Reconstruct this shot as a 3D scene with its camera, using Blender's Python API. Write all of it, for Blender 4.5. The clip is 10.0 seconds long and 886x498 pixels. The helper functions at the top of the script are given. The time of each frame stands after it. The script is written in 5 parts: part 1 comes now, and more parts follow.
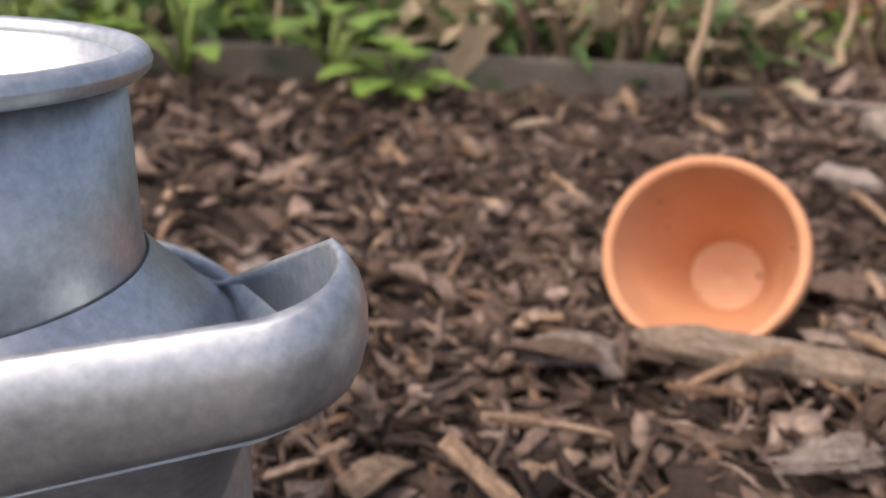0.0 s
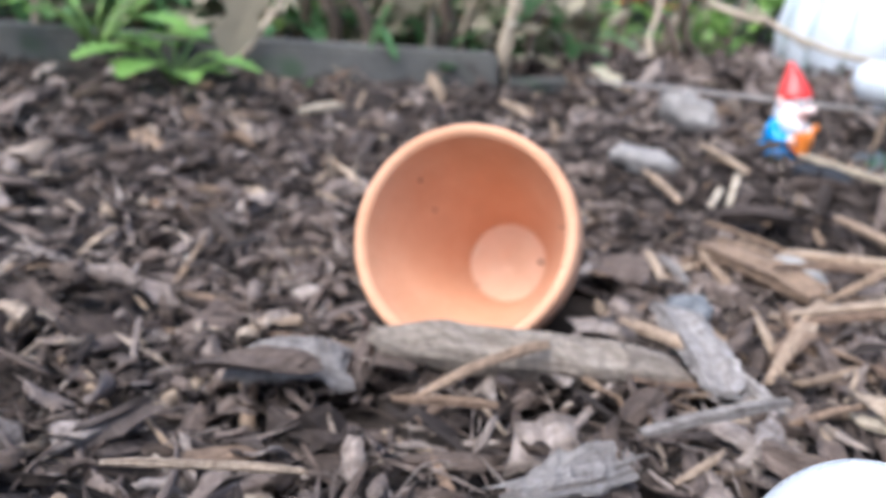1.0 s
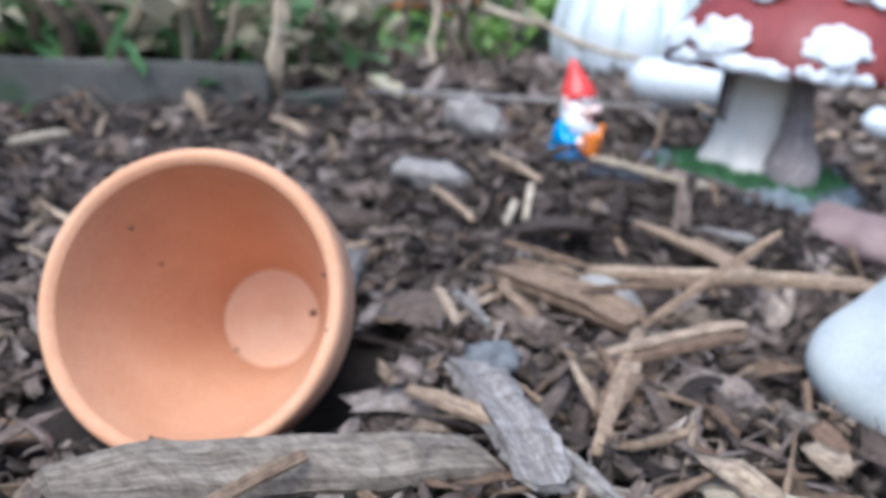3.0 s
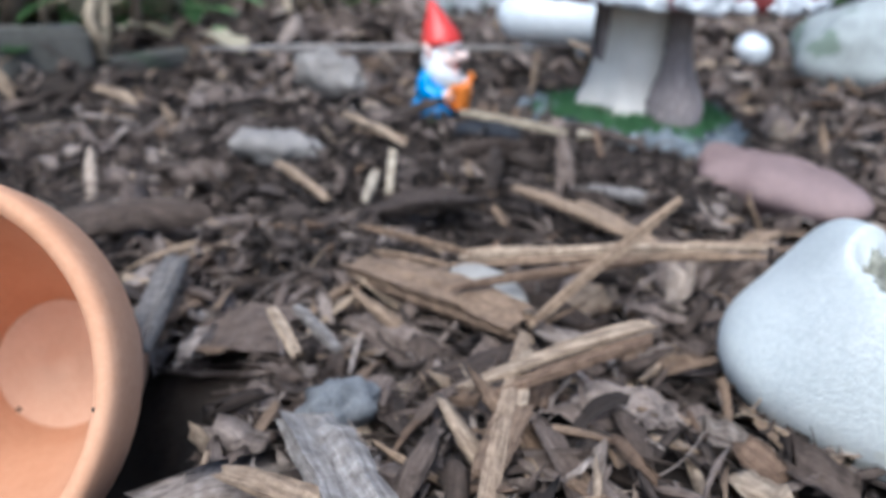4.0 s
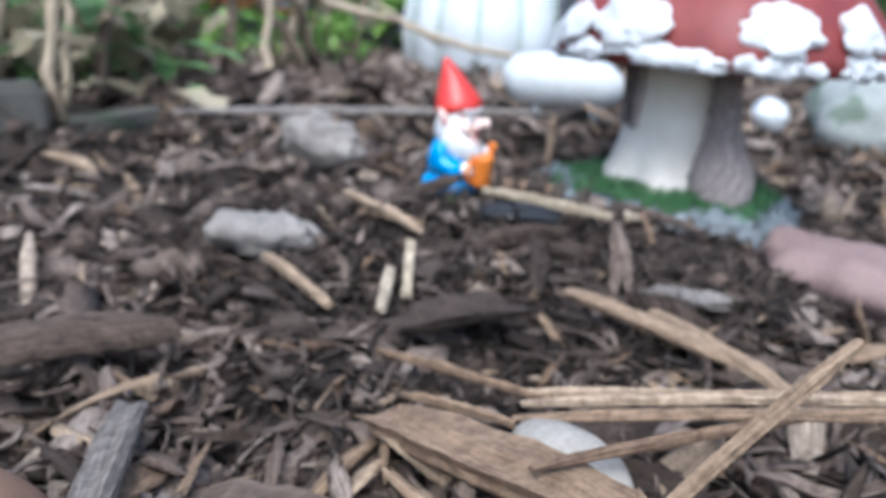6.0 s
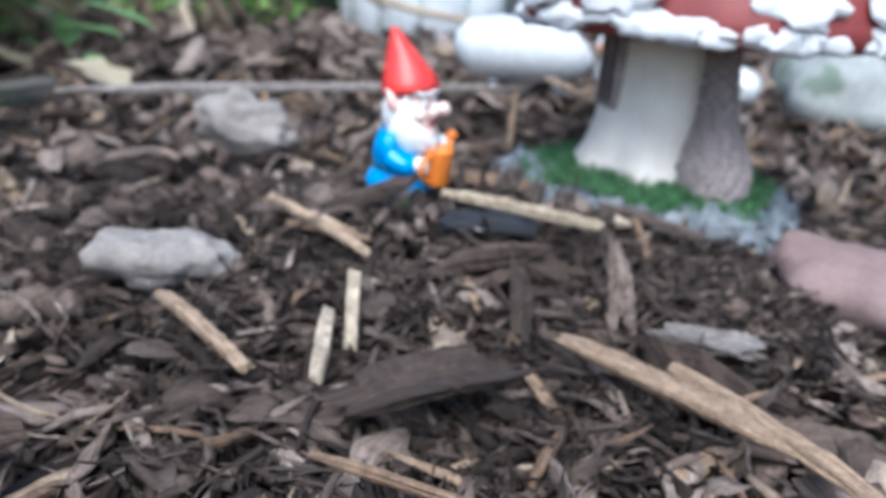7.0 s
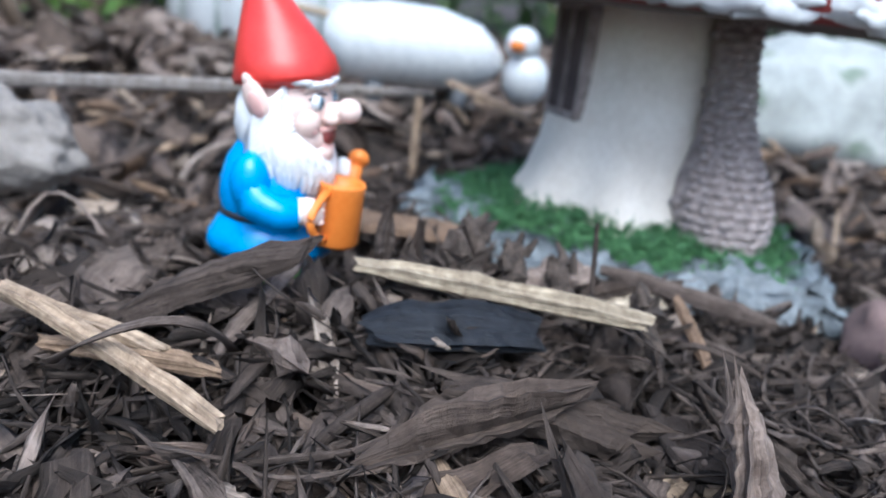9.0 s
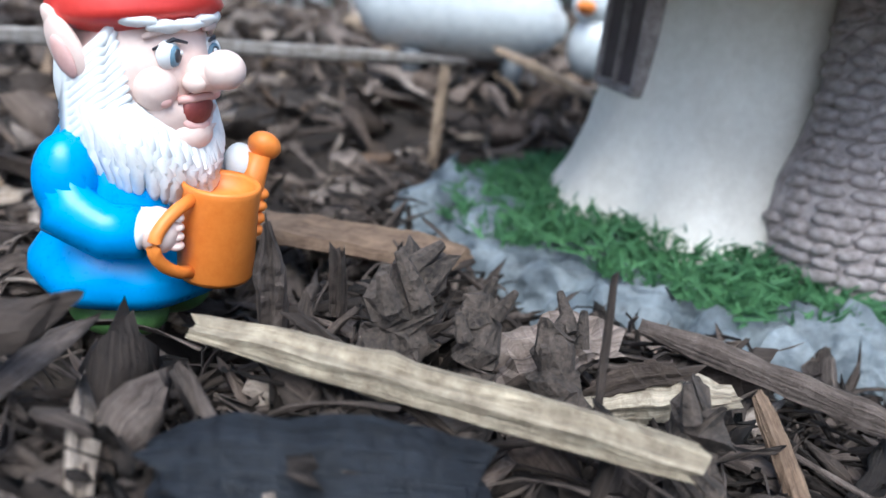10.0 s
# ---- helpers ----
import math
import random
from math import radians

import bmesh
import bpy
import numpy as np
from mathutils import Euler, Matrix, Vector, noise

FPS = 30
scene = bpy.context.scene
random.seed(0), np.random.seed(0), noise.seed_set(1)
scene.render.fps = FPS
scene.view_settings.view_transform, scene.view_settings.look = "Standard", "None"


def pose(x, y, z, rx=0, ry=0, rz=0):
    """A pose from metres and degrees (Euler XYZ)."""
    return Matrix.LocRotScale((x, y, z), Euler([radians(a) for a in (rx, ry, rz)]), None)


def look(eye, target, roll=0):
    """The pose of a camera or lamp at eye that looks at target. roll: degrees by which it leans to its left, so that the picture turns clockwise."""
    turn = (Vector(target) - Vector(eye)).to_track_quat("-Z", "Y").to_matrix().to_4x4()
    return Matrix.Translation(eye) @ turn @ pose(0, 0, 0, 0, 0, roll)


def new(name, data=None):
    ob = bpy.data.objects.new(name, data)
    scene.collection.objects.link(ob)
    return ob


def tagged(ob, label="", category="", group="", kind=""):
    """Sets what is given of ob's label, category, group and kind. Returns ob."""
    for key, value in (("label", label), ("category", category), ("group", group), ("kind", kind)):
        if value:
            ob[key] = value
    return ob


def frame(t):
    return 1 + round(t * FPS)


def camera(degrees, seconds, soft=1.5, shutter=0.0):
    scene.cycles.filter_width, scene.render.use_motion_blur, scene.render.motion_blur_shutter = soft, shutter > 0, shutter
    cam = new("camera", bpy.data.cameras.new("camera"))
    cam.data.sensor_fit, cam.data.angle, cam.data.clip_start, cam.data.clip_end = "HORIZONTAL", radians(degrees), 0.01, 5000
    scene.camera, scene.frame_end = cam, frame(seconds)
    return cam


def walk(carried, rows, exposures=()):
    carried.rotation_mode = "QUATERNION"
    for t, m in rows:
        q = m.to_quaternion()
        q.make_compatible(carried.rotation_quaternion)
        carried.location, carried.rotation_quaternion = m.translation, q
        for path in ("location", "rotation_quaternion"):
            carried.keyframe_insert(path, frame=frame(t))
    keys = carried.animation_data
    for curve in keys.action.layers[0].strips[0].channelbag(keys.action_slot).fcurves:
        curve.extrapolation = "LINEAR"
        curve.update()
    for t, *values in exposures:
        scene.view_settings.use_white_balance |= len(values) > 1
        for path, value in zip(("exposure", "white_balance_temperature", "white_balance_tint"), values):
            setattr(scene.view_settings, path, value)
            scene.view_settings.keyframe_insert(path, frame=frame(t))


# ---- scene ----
cam = camera(60.0, 10.0, soft=1.5)
PATH = [
    (0, (0.2929, 0.2673, 0.1386), (0.063, 2.102, -0.625), 3.6),
    (0.2, (0.3075, 0.2762, 0.1314), (0.167, 2.121, -0.627), 3.9),
    (0.5, (0.3228, 0.2891, 0.1229), (0.259, 2.142, -0.627), 4.4),
    (1, (0.3354, 0.3159, 0.1173), (0.469, 2.175, -0.607), 5.5),
    (1.5, (0.3458, 0.3372, 0.1063), (0.681, 2.201, -0.538), 6.3),
    (2, (0.3528, 0.3502, 0.1058), (0.799, 2.189, -0.543), 5.8),
    (2.5, (0.3534, 0.3615, 0.1065), (0.837, 2.185, -0.557), 5.7),
    (3, (0.3609, 0.3735, 0.1070), (0.973, 2.164, -0.540), 4.9),
    (4.3, (0.4019, 0.4266, 0.1011), (1.381, 1.986, -0.680), 4.1),
    (4.5, (0.4064, 0.4305, 0.0949), (1.468, 1.943, -0.671), 5.5),
    (5, (0.4062, 0.4410, 0.0895), (1.388, 2.047, -0.587), 6.4),
    (5.5, (0.3983, 0.4632, 0.0915), (1.358, 2.097, -0.549), 4.7),
    (6, (0.4037, 0.4830, 0.0982), (1.342, 2.136, -0.524), 3.5),
    (7.3, (0.4388, 0.5540, 0.0966), (1.524, 2.071, -0.626), 3.9),
    (7.5, (0.4438, 0.5634, 0.1001), (1.538, 2.074, -0.620), 3.5),
    (8, (0.4524, 0.5806, 0.0863), (1.613, 2.078, -0.556), 8.3),
    (8.5, (0.4629, 0.6112, 0.0774), (1.714, 2.033, -0.565), 8.9),
    (9, (0.4826, 0.6381, 0.0721), (1.860, 1.949, -0.549), 6.8),
    (9.5, (0.5099, 0.6578, 0.0656), (1.834, 2.008, -0.586), 6.0),
    (10, (0.5379, 0.6654, 0.0644), (1.726, 2.115, -0.634), 6.8),
]
EXPOSURES = [(0.0, 0.58, 7900, 23), (0.35, 1.05, 6200, 10), (1.0, 1.12, 5700, 9), (1.5, 1.02, 5600, 9), (3.2, 0.74, 5400, 6), (4.5, 0.60, 5600, 5), (6.0, 0.82, 5600, 5), (8.0, 0.88, 5550, 6), (9.2, 0.87, 5500, 4), (10.0, 0.84, 5550, 2)]
walk(cam, [(t, look(eye, target, roll)) for t, eye, target, roll in PATH], EXPOSURES)
# a small lens close to its subject: sharp about 9 cm away
cam.data.dof.use_dof = True
cam.data.dof.focus_distance = 0.095
cam.data.dof.aperture_fstop = 22.0

# ---- light: a bright overcast day ----
world = bpy.data.worlds.new("overcast_sky")
scene.world = world
world.use_nodes = True
wn, wl = world.node_tree.nodes, world.node_tree.links
wn.clear()
sky = wn.new("ShaderNodeTexSky")
sky.sky_type, sky.sun_disc = "NISHITA", False
sky.sun_elevation, sky.sun_rotation = radians(57), radians(221)
sky.air_density, sky.dust_density, sky.ozone_density = 1.0, 4.0, 1.0
bg = wn.new("ShaderNodeBackground")
bg.inputs["Strength"].default_value = 0.15
wo = wn.new("ShaderNodeOutputWorld")
wl.new(sky.outputs[0], bg.inputs[0])
wl.new(bg.outputs[0], wo.inputs[0])
sun_data = bpy.data.lights.new("sun", "SUN")
sun_data.energy, sun_data.angle, sun_data.color = 1.9, radians(40), (1.0, 0.97, 0.93)
sun = new("sun", sun_data)
sun.matrix_world = look((-0.58, -0.66, 1.35), (0, 0, 0))

# ---- materials ----
def material(name):
    m = bpy.data.materials.new(name)
    m.use_nodes = True
    nt = m.node_tree
    return m, nt, nt.nodes["Principled BSDF"]


def node(nt, kind, **inputs):
    n = nt.nodes.new(kind)
    for key, value in inputs.items():
        n.inputs[key.replace("_", " ")].default_value = value
    return n


def ramp(nt, factor, stops):
    r = nt.nodes.new("ShaderNodeValToRGB")
    els = r.color_ramp.elements
    while len(els) < len(stops):
        els.new(0.5)
    for e, (p, c) in zip(els, stops):
        e.position, e.color = p, (*c, 1)
    nt.links.new(factor, r.inputs[0])
    return r.outputs[0]


def mix(nt, factor, a, b, how="MIX"):
    n = nt.nodes.new("ShaderNodeMix")
    n.data_type, n.blend_type = "RGBA", how
    if isinstance(factor, float):
        n.inputs[0].default_value = factor
    else:
        nt.links.new(factor, n.inputs[0])
    for slot, v in ((6, a), (7, b)):
        if isinstance(v, tuple):
            n.inputs[slot].default_value = (*v, 1)
        else:
            nt.links.new(v, n.inputs[slot])
    return n.outputs[2]


def noise_of(nt, coords, scale, detail=4, rough=0.55):
    n = node(nt, "ShaderNodeTexNoise", Scale=scale, Detail=detail, Roughness=rough)
    nt.links.new(coords, n.inputs["Vector"])
    return n.outputs["Fac"]


def bump(nt, bsdf, height, strength, distance):
    b = node(nt, "ShaderNodeBump", Strength=strength, Distance=distance)
    nt.links.new(height, b.inputs["Height"])
    nt.links.new(b.outputs[0], bsdf.inputs["Normal"])


def surface(name, low, high, scale, rough=0.6, fine=8.0, relief=0.3, depth=0.0004, metal=0.0, spot=None, coat=0.0):
    """Two scales of mottling between two colours, with a fine relief; spot: colour, threshold and scale of stains."""
    m, nt, b = material(name)
    co = nt.nodes.new("ShaderNodeTexCoord").outputs["Object"]
    large, small = noise_of(nt, co, scale), noise_of(nt, co, scale * fine, 6, 0.65)
    both = mix(nt, 0.45, large, small)
    col = ramp(nt, both, [(0.32, low), (0.68, high)])
    if spot:
        s = noise_of(nt, co, spot[2], 3)
        f = ramp(nt, s, [(spot[1], (0, 0, 0)), (min(1.0, spot[1] + 0.06), (1, 1, 1))])
        col = mix(nt, f, col, spot[0])
    nt.links.new(col, b.inputs["Base Color"])
    r = nt.nodes.new("ShaderNodeMapRange")
    r.inputs["To Min"].default_value, r.inputs["To Max"].default_value = max(0.05, rough - 0.12), min(1.0, rough + 0.12)
    nt.links.new(small, r.inputs[0])
    nt.links.new(r.outputs[0], b.inputs["Roughness"])
    b.inputs["Metallic"].default_value = metal
    b.inputs["Coat Weight"].default_value = coat
    bump(nt, b, both, relief, depth)
    return m


def wood(name, stops, per_object, rough=0.8, wet=0.0):
    """Split wood or bark: one colour a piece, with grain along its length (UV in millimetres)."""
    m, nt, b = material(name)
    uv = nt.nodes.new("ShaderNodeTexCoord").outputs["UV"]
    if per_object:
        rnd = nt.nodes.new("ShaderNodeObjectInfo").outputs["Random"]
    else:
        rnd = nt.nodes.new("ShaderNodeNewGeometry").outputs["Random Per Island"]
    shift = nt.nodes.new("ShaderNodeVectorMath")
    shift.operation = "ADD"
    spread = nt.nodes.new("ShaderNodeMath")
    spread.operation, spread.inputs[1].default_value = "MULTIPLY", 97.0
    nt.links.new(rnd, spread.inputs[0])
    nt.links.new(uv, shift.inputs[0])
    nt.links.new(spread.outputs[0], shift.inputs[1])
    mp = nt.nodes.new("ShaderNodeMapping")
    mp.inputs["Scale"].default_value = (0.10, 1.9, 1.0)
    nt.links.new(shift.outputs[0], mp.inputs[0])
    grain = noise_of(nt, mp.outputs[0], 1.0, 6, 0.65)
    blot = noise_of(nt, shift.outputs[0], 0.35, 6, 0.7)
    base = ramp(nt, rnd, stops)
    g = ramp(nt, grain, [(0.3, (0.52, 0.50, 0.49)), (0.62, (1.15, 1.15, 1.15))])
    col = mix(nt, 1.0, base, g, "MULTIPLY")
    s = ramp(nt, blot, [(0.35, (0.55, 0.52, 0.5)), (0.65, (1.15, 1.15, 1.15))])
    col = mix(nt, 1.0, col, s, "MULTIPLY")
    nt.links.new(col, b.inputs["Base Color"])
    b.inputs["Roughness"].default_value = rough
    b.inputs["Specular IOR Level"].default_value = 0.35
    bump(nt, b, mix(nt, 0.5, grain, blot), 1.0, 0.0016)
    return m


BARK = [(0.0, (0.043, 0.031, 0.025)), (0.2, (0.103, 0.075, 0.059)), (0.5, (0.185, 0.139, 0.114)), (0.75, (0.288, 0.230, 0.198)), (0.92, (0.402, 0.337, 0.294)), (1.0, (0.477, 0.371, 0.270))]
TAN = [(0.0, (0.190, 0.122, 0.081)), (0.5, (0.340, 0.240, 0.162)), (1.0, (0.500, 0.388, 0.281))]
DARK = [(0.0, (0.020, 0.014, 0.011)), (0.5, (0.067, 0.050, 0.041)), (1.0, (0.168, 0.132, 0.114))]
GREY = [(0.0, (0.209, 0.186, 0.168)), (1.0, (0.380, 0.348, 0.326))]
bark_many, bark_one = wood("bark_mulch", BARK, False), wood("bark_chip", BARK, True)
tan_many, tan_one = wood("split_wood", TAN, False), wood("split_wood_piece", TAN, True)
dark_many, dark_one = wood("dark_bark", DARK, False), wood("dark_bark_piece", DARK, True)
CREAM = [(0.0, (0.408, 0.340, 0.246)), (1.0, (0.527, 0.451, 0.348))]
cream_one = wood("fresh_wood", CREAM, True)
beige_one = wood("weathered_beige_wood", [(0.0, (0.27, 0.225, 0.18)), (1.0, (0.40, 0.345, 0.285))], True)
deep_one = wood("deep_brown_bark", [(0.0, (0.030, 0.022, 0.017)), (1.0, (0.095, 0.070, 0.056))], True)
grey_one = wood("weathered_wood", GREY, True)
slate_wood = wood("charred_bark", [(0.0, (0.018, 0.021, 0.028)), (1.0, (0.030, 0.034, 0.043))], True, 0.33)
soil = surface("soil", (0.010, 0.007, 0.005), (0.055, 0.038, 0.028), 60, 0.95, 9, 0.9, 0.003)
terracotta = surface("terracotta", (0.50, 0.245, 0.130), (0.62, 0.35, 0.215), 45, 0.85, 14, 0.12, 0.0003)
pale_clay = surface("pale_clay", (0.56, 0.33, 0.215), (0.66, 0.43, 0.30), 60, 0.9, 12, 0.12, 0.0003)
speck = surface("dirt_speck", (0.05, 0.03, 0.02), (0.10, 0.06, 0.04), 300, 0.9)
zinc = surface("galvanised_steel", (0.29, 0.36, 0.41), (0.66, 0.73, 0.78), 60, 0.40, 10, 0.2, 0.0004, 0.8)
white_stone = surface("pale_flint", (0.41, 0.44, 0.435), (0.68, 0.69, 0.655), 32, 0.8, 26, 0.7, 0.0014, 0.0, ((0.52, 0.49, 0.38), 0.60, 26))
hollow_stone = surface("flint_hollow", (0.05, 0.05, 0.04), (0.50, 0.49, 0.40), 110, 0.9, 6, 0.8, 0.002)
pink_stone = surface("pink_sandstone", (0.15, 0.098, 0.092), (0.27, 0.19, 0.178), 40, 0.85, 12, 0.5, 0.001)
grey_stone = surface("grey_stone", (0.055, 0.058, 0.064), (0.24, 0.245, 0.25), 160, 0.85, 10, 0.7, 0.0015)
clod_grey = surface("dry_clod", (0.14, 0.125, 0.115), (0.33, 0.30, 0.275), 90, 0.95, 7, 0.9, 0.0015)
pale_pebble = surface("pale_pebble", (0.20, 0.18, 0.16), (0.40, 0.375, 0.34), 70, 0.7, 9, 0.3, 0.0005)
white_glaze = surface("white_glaze", (0.52, 0.55, 0.575), (0.66, 0.685, 0.70), 30, 0.28, 8, 0.05, 0.0003, 0, None, 0.3)
green_groove = surface("grey_green_groove", (0.16, 0.23, 0.20), (0.36, 0.45, 0.41), 60, 0.6)
dark_panel = surface("dark_grey_panel", (0.045, 0.05, 0.06), (0.12, 0.13, 0.145), 70, 0.6)
concrete = surface("mossy_concrete", (0.20, 0.215, 0.205), (0.46, 0.48, 0.465), 35, 0.9, 9, 0.7, 0.002, 0, ((0.16, 0.20, 0.16), 0.55, 18))
red_paint = surface("red_resin_paint", (0.50, 0.025, 0.022), (0.64, 0.05, 0.04), 160, 0.38, 6, 0.15, 0.0003)
blue_paint = surface("blue_resin_paint", (0.0, 0.22, 0.58), (0.008, 0.30, 0.72), 130, 0.30, 6, 0.12, 0.0003)
orange_paint = surface("orange_resin_paint", (0.66, 0.17, 0.02), (0.80, 0.26, 0.045), 150, 0.45, 6, 0.15, 0.0003)
flesh_paint = surface("flesh_resin_paint", (0.68, 0.49, 0.43), (0.80, 0.64, 0.58), 120, 0.5, 6, 0.1, 0.0003)
rosy_paint = surface("rosy_resin_paint", (0.64, 0.36, 0.33), (0.72, 0.46, 0.42), 120, 0.5)
white_paint = surface("white_resin_paint", (0.66, 0.67, 0.685), (0.78, 0.79, 0.80), 150, 0.5, 6, 0.2, 0.0004)
black_paint = surface("black_resin_paint", (0.012, 0.012, 0.018), (0.03, 0.03, 0.04), 150, 0.4)
iris_paint = surface("grey_blue_resin_paint", (0.08, 0.15, 0.22), (0.16, 0.26, 0.34), 300, 0.3)
mouth_paint = surface("dark_red_resin_paint", (0.16, 0.03, 0.03), (0.26, 0.06, 0.05), 200, 0.5)
boot_paint = surface("green_resin_paint", (0.05, 0.12, 0.03), (0.10, 0.20, 0.06), 200, 0.5)
cap_red = surface("dark_red_cap_paint", (0.145, 0.021, 0.020), (0.23, 0.042, 0.037), 60, 0.55, 9, 0.3, 0.0006)
cap_white = surface("white_cap_patch", (0.44, 0.46, 0.485), (0.66, 0.675, 0.69), 60, 0.7, 9, 0.5, 0.0008)
cap_under = surface("brown_gills", (0.09, 0.065, 0.055), (0.17, 0.125, 0.11), 60, 0.8, 8, 0.4, 0.0008)
stem_cream = surface("cream_stem_paint", (0.64, 0.58, 0.50), (0.84, 0.79, 0.72), 40, 0.75, 12, 0.6, 0.001)
bark_paint = surface("purple_brown_bark_paint", (0.12, 0.095, 0.09), (0.50, 0.43, 0.415), 150, 0.7, 5, 0.6, 0.0008)
rock_paint = surface("grey_blue_rock_paint", (0.022, 0.030, 0.038), (0.25, 0.285, 0.315), 90, 0.5, 5, 0.7, 0.0015)
moss_paint = surface("green_moss_paint", (0.014, 0.065, 0.024), (0.10, 0.24, 0.09), 260, 0.7, 5, 0.6, 0.0008)
window_paint = surface("dark_window_paint", (0.05, 0.035, 0.035), (0.13, 0.10, 0.105), 120, 0.6)
timber_mat = surface("weathered_timber", (0.060, 0.057, 0.049), (0.165, 0.155, 0.138), 18, 0.9, 14, 0.6, 0.002, 0, ((0.06, 0.085, 0.05), 0.56, 9))
stalk_dry = surface("dry_stalk", (0.25, 0.19, 0.13), (0.46, 0.38, 0.28), 80, 0.85)
stalk_brown = surface("brown_stalk", (0.07, 0.05, 0.035), (0.19, 0.14, 0.10), 60, 0.9)
stalk_green = surface("green_stalk", (0.10, 0.18, 0.04), (0.20, 0.30, 0.08), 60, 0.6)
petal_orange = surface("orange_petal", (0.62, 0.10, 0.015), (0.75, 0.22, 0.03), 90, 0.6)


def leaf_material(name, low, high):
    m, nt, b = material(name)
    co = nt.nodes.new("ShaderNodeTexCoord").outputs["Object"]
    rnd = nt.nodes.new("ShaderNodeNewGeometry").outputs["Random Per Island"]
    f = mix(nt, 0.5, noise_of(nt, co, 60, 3), rnd)
    col = ramp(nt, f, [(0.25, low), (0.75, high)])
    nt.links.new(col, b.inputs["Base Color"])
    b.inputs["Roughness"].default_value = 0.5
    b.inputs["Transmission Weight"].default_value = 0.0
    t = nt.nodes.new("ShaderNodeBsdfTranslucent")
    nt.links.new(col, t.inputs[0])
    mx = nt.nodes.new("ShaderNodeMixShader")
    mx.inputs[0].default_value = 0.3
    out = nt.nodes["Material Output"]
    nt.links.new(b.outputs[0], mx.inputs[1])
    nt.links.new(t.outputs[0], mx.inputs[2])
    nt.links.new(mx.outputs[0], out.inputs[0])
    return m


leaf_bright = leaf_material("fresh_leaf", (0.13, 0.26, 0.05), (0.26, 0.42, 0.10))
leaf_mid = leaf_material("weed_leaf", (0.06, 0.15, 0.05), (0.15, 0.27, 0.10))
leaf_dark = leaf_material("shrub_leaf", (0.05, 0.10, 0.035), (0.16, 0.25, 0.10))
leaf_straw = leaf_material("dry_grass", (0.22, 0.19, 0.13), (0.45, 0.39, 0.27))


# ---- building helpers ----
def finish(bm, name, materials, smooth=True):
    me = bpy.data.meshes.new(name)
    bmesh.ops.recalc_face_normals(bm, faces=bm.faces)
    bm.to_mesh(me)
    bm.free()
    for m in materials if isinstance(materials, (list, tuple)) else [materials]:
        me.materials.append(m)
    if smooth:
        me.shade_smooth()
    return me


def part(name, bm, materials, parent=None, label="", smooth=True):
    ob = new(name, finish(bm, name, materials, smooth))
    ob.parent = parent
    return tagged(ob, label)


def thing(name, m, label, category, group=""):
    ob = new(name)
    ob.empty_display_size = 0.01
    ob.matrix_world = m
    return tagged(ob, label, category, group)


def lathe(profile, seg=40, bm=None, mat=0, m=Matrix.Identity(4), wobble=None):
    """A profile of (radius, height) turned round z."""
    bm = bm or bmesh.new()
    rings = []
    for r, z in profile:
        if r < 1e-7:
            rings.append([bm.verts.new(m @ Vector((0, 0, z)))])
            continue
        ring = []
        for i in range(seg):
            a = 2 * math.pi * i / seg
            k = wobble(a, z) if wobble else 1.0
            ring.append(bm.verts.new(m @ Vector((r * k * math.cos(a), r * k * math.sin(a), z))))
        rings.append(ring)
    for a, b in zip(rings, rings[1:]):
        for i in range(seg):
            j = (i + 1) % seg
            if len(a) == 1 and len(b) == 1:
                continue
            if len(a) == 1:
                f = bm.faces.new((a[0], b[i], b[j]))
            elif len(b) == 1:
                f = bm.faces.new((a[i], a[j], b[0]))
            else:
                f = bm.faces.new((a[i], a[j], b[j], b[i]))
            f.material_index = mat
    return bm


def densify(profile, n):
    """The same profile with n steps between its points."""
    out = []
    for (r0, z0), (r1, z1) in zip(profile, profile[1:]):
        out += [(r0 + (r1 - r0) * k / n, z0 + (z1 - z0) * k / n) for k in range(n)]
    return out + [profile[-1]]


def tube(points, radii, seg=8, bm=None, mat=0, flat=1.0):
    """A tube through points, with a radius at each; flat: height over width."""
    bm = bm or bmesh.new()
    pts = [Vector(p) for p in points]
    rings = []
    for i, p in enumerate(pts):
        d = (pts[min(i + 1, len(pts) - 1)] - pts[max(i - 1, 0)]).normalized()
        side = d.cross(Vector((0, 0, 1)))
        side = side.normalized() if side.length > 1e-4 else Vector((1, 0, 0))
        up = side.cross(d)
        r = radii[i] if isinstance(radii, (list, tuple)) else radii
        rings.append([bm.verts.new(p + r * (math.cos(2 * math.pi * k / seg) * side + flat * math.sin(2 * math.pi * k / seg) * up)) for k in range(seg)])
    for a, b in zip(rings, rings[1:]):
        for k in range(seg):
            bm.faces.new((a[k], a[(k + 1) % seg], b[(k + 1) % seg], b[k])).material_index = mat
    for end in (rings[0], rings[-1]):
        bm.faces.new(end).material_index = mat
    return bm


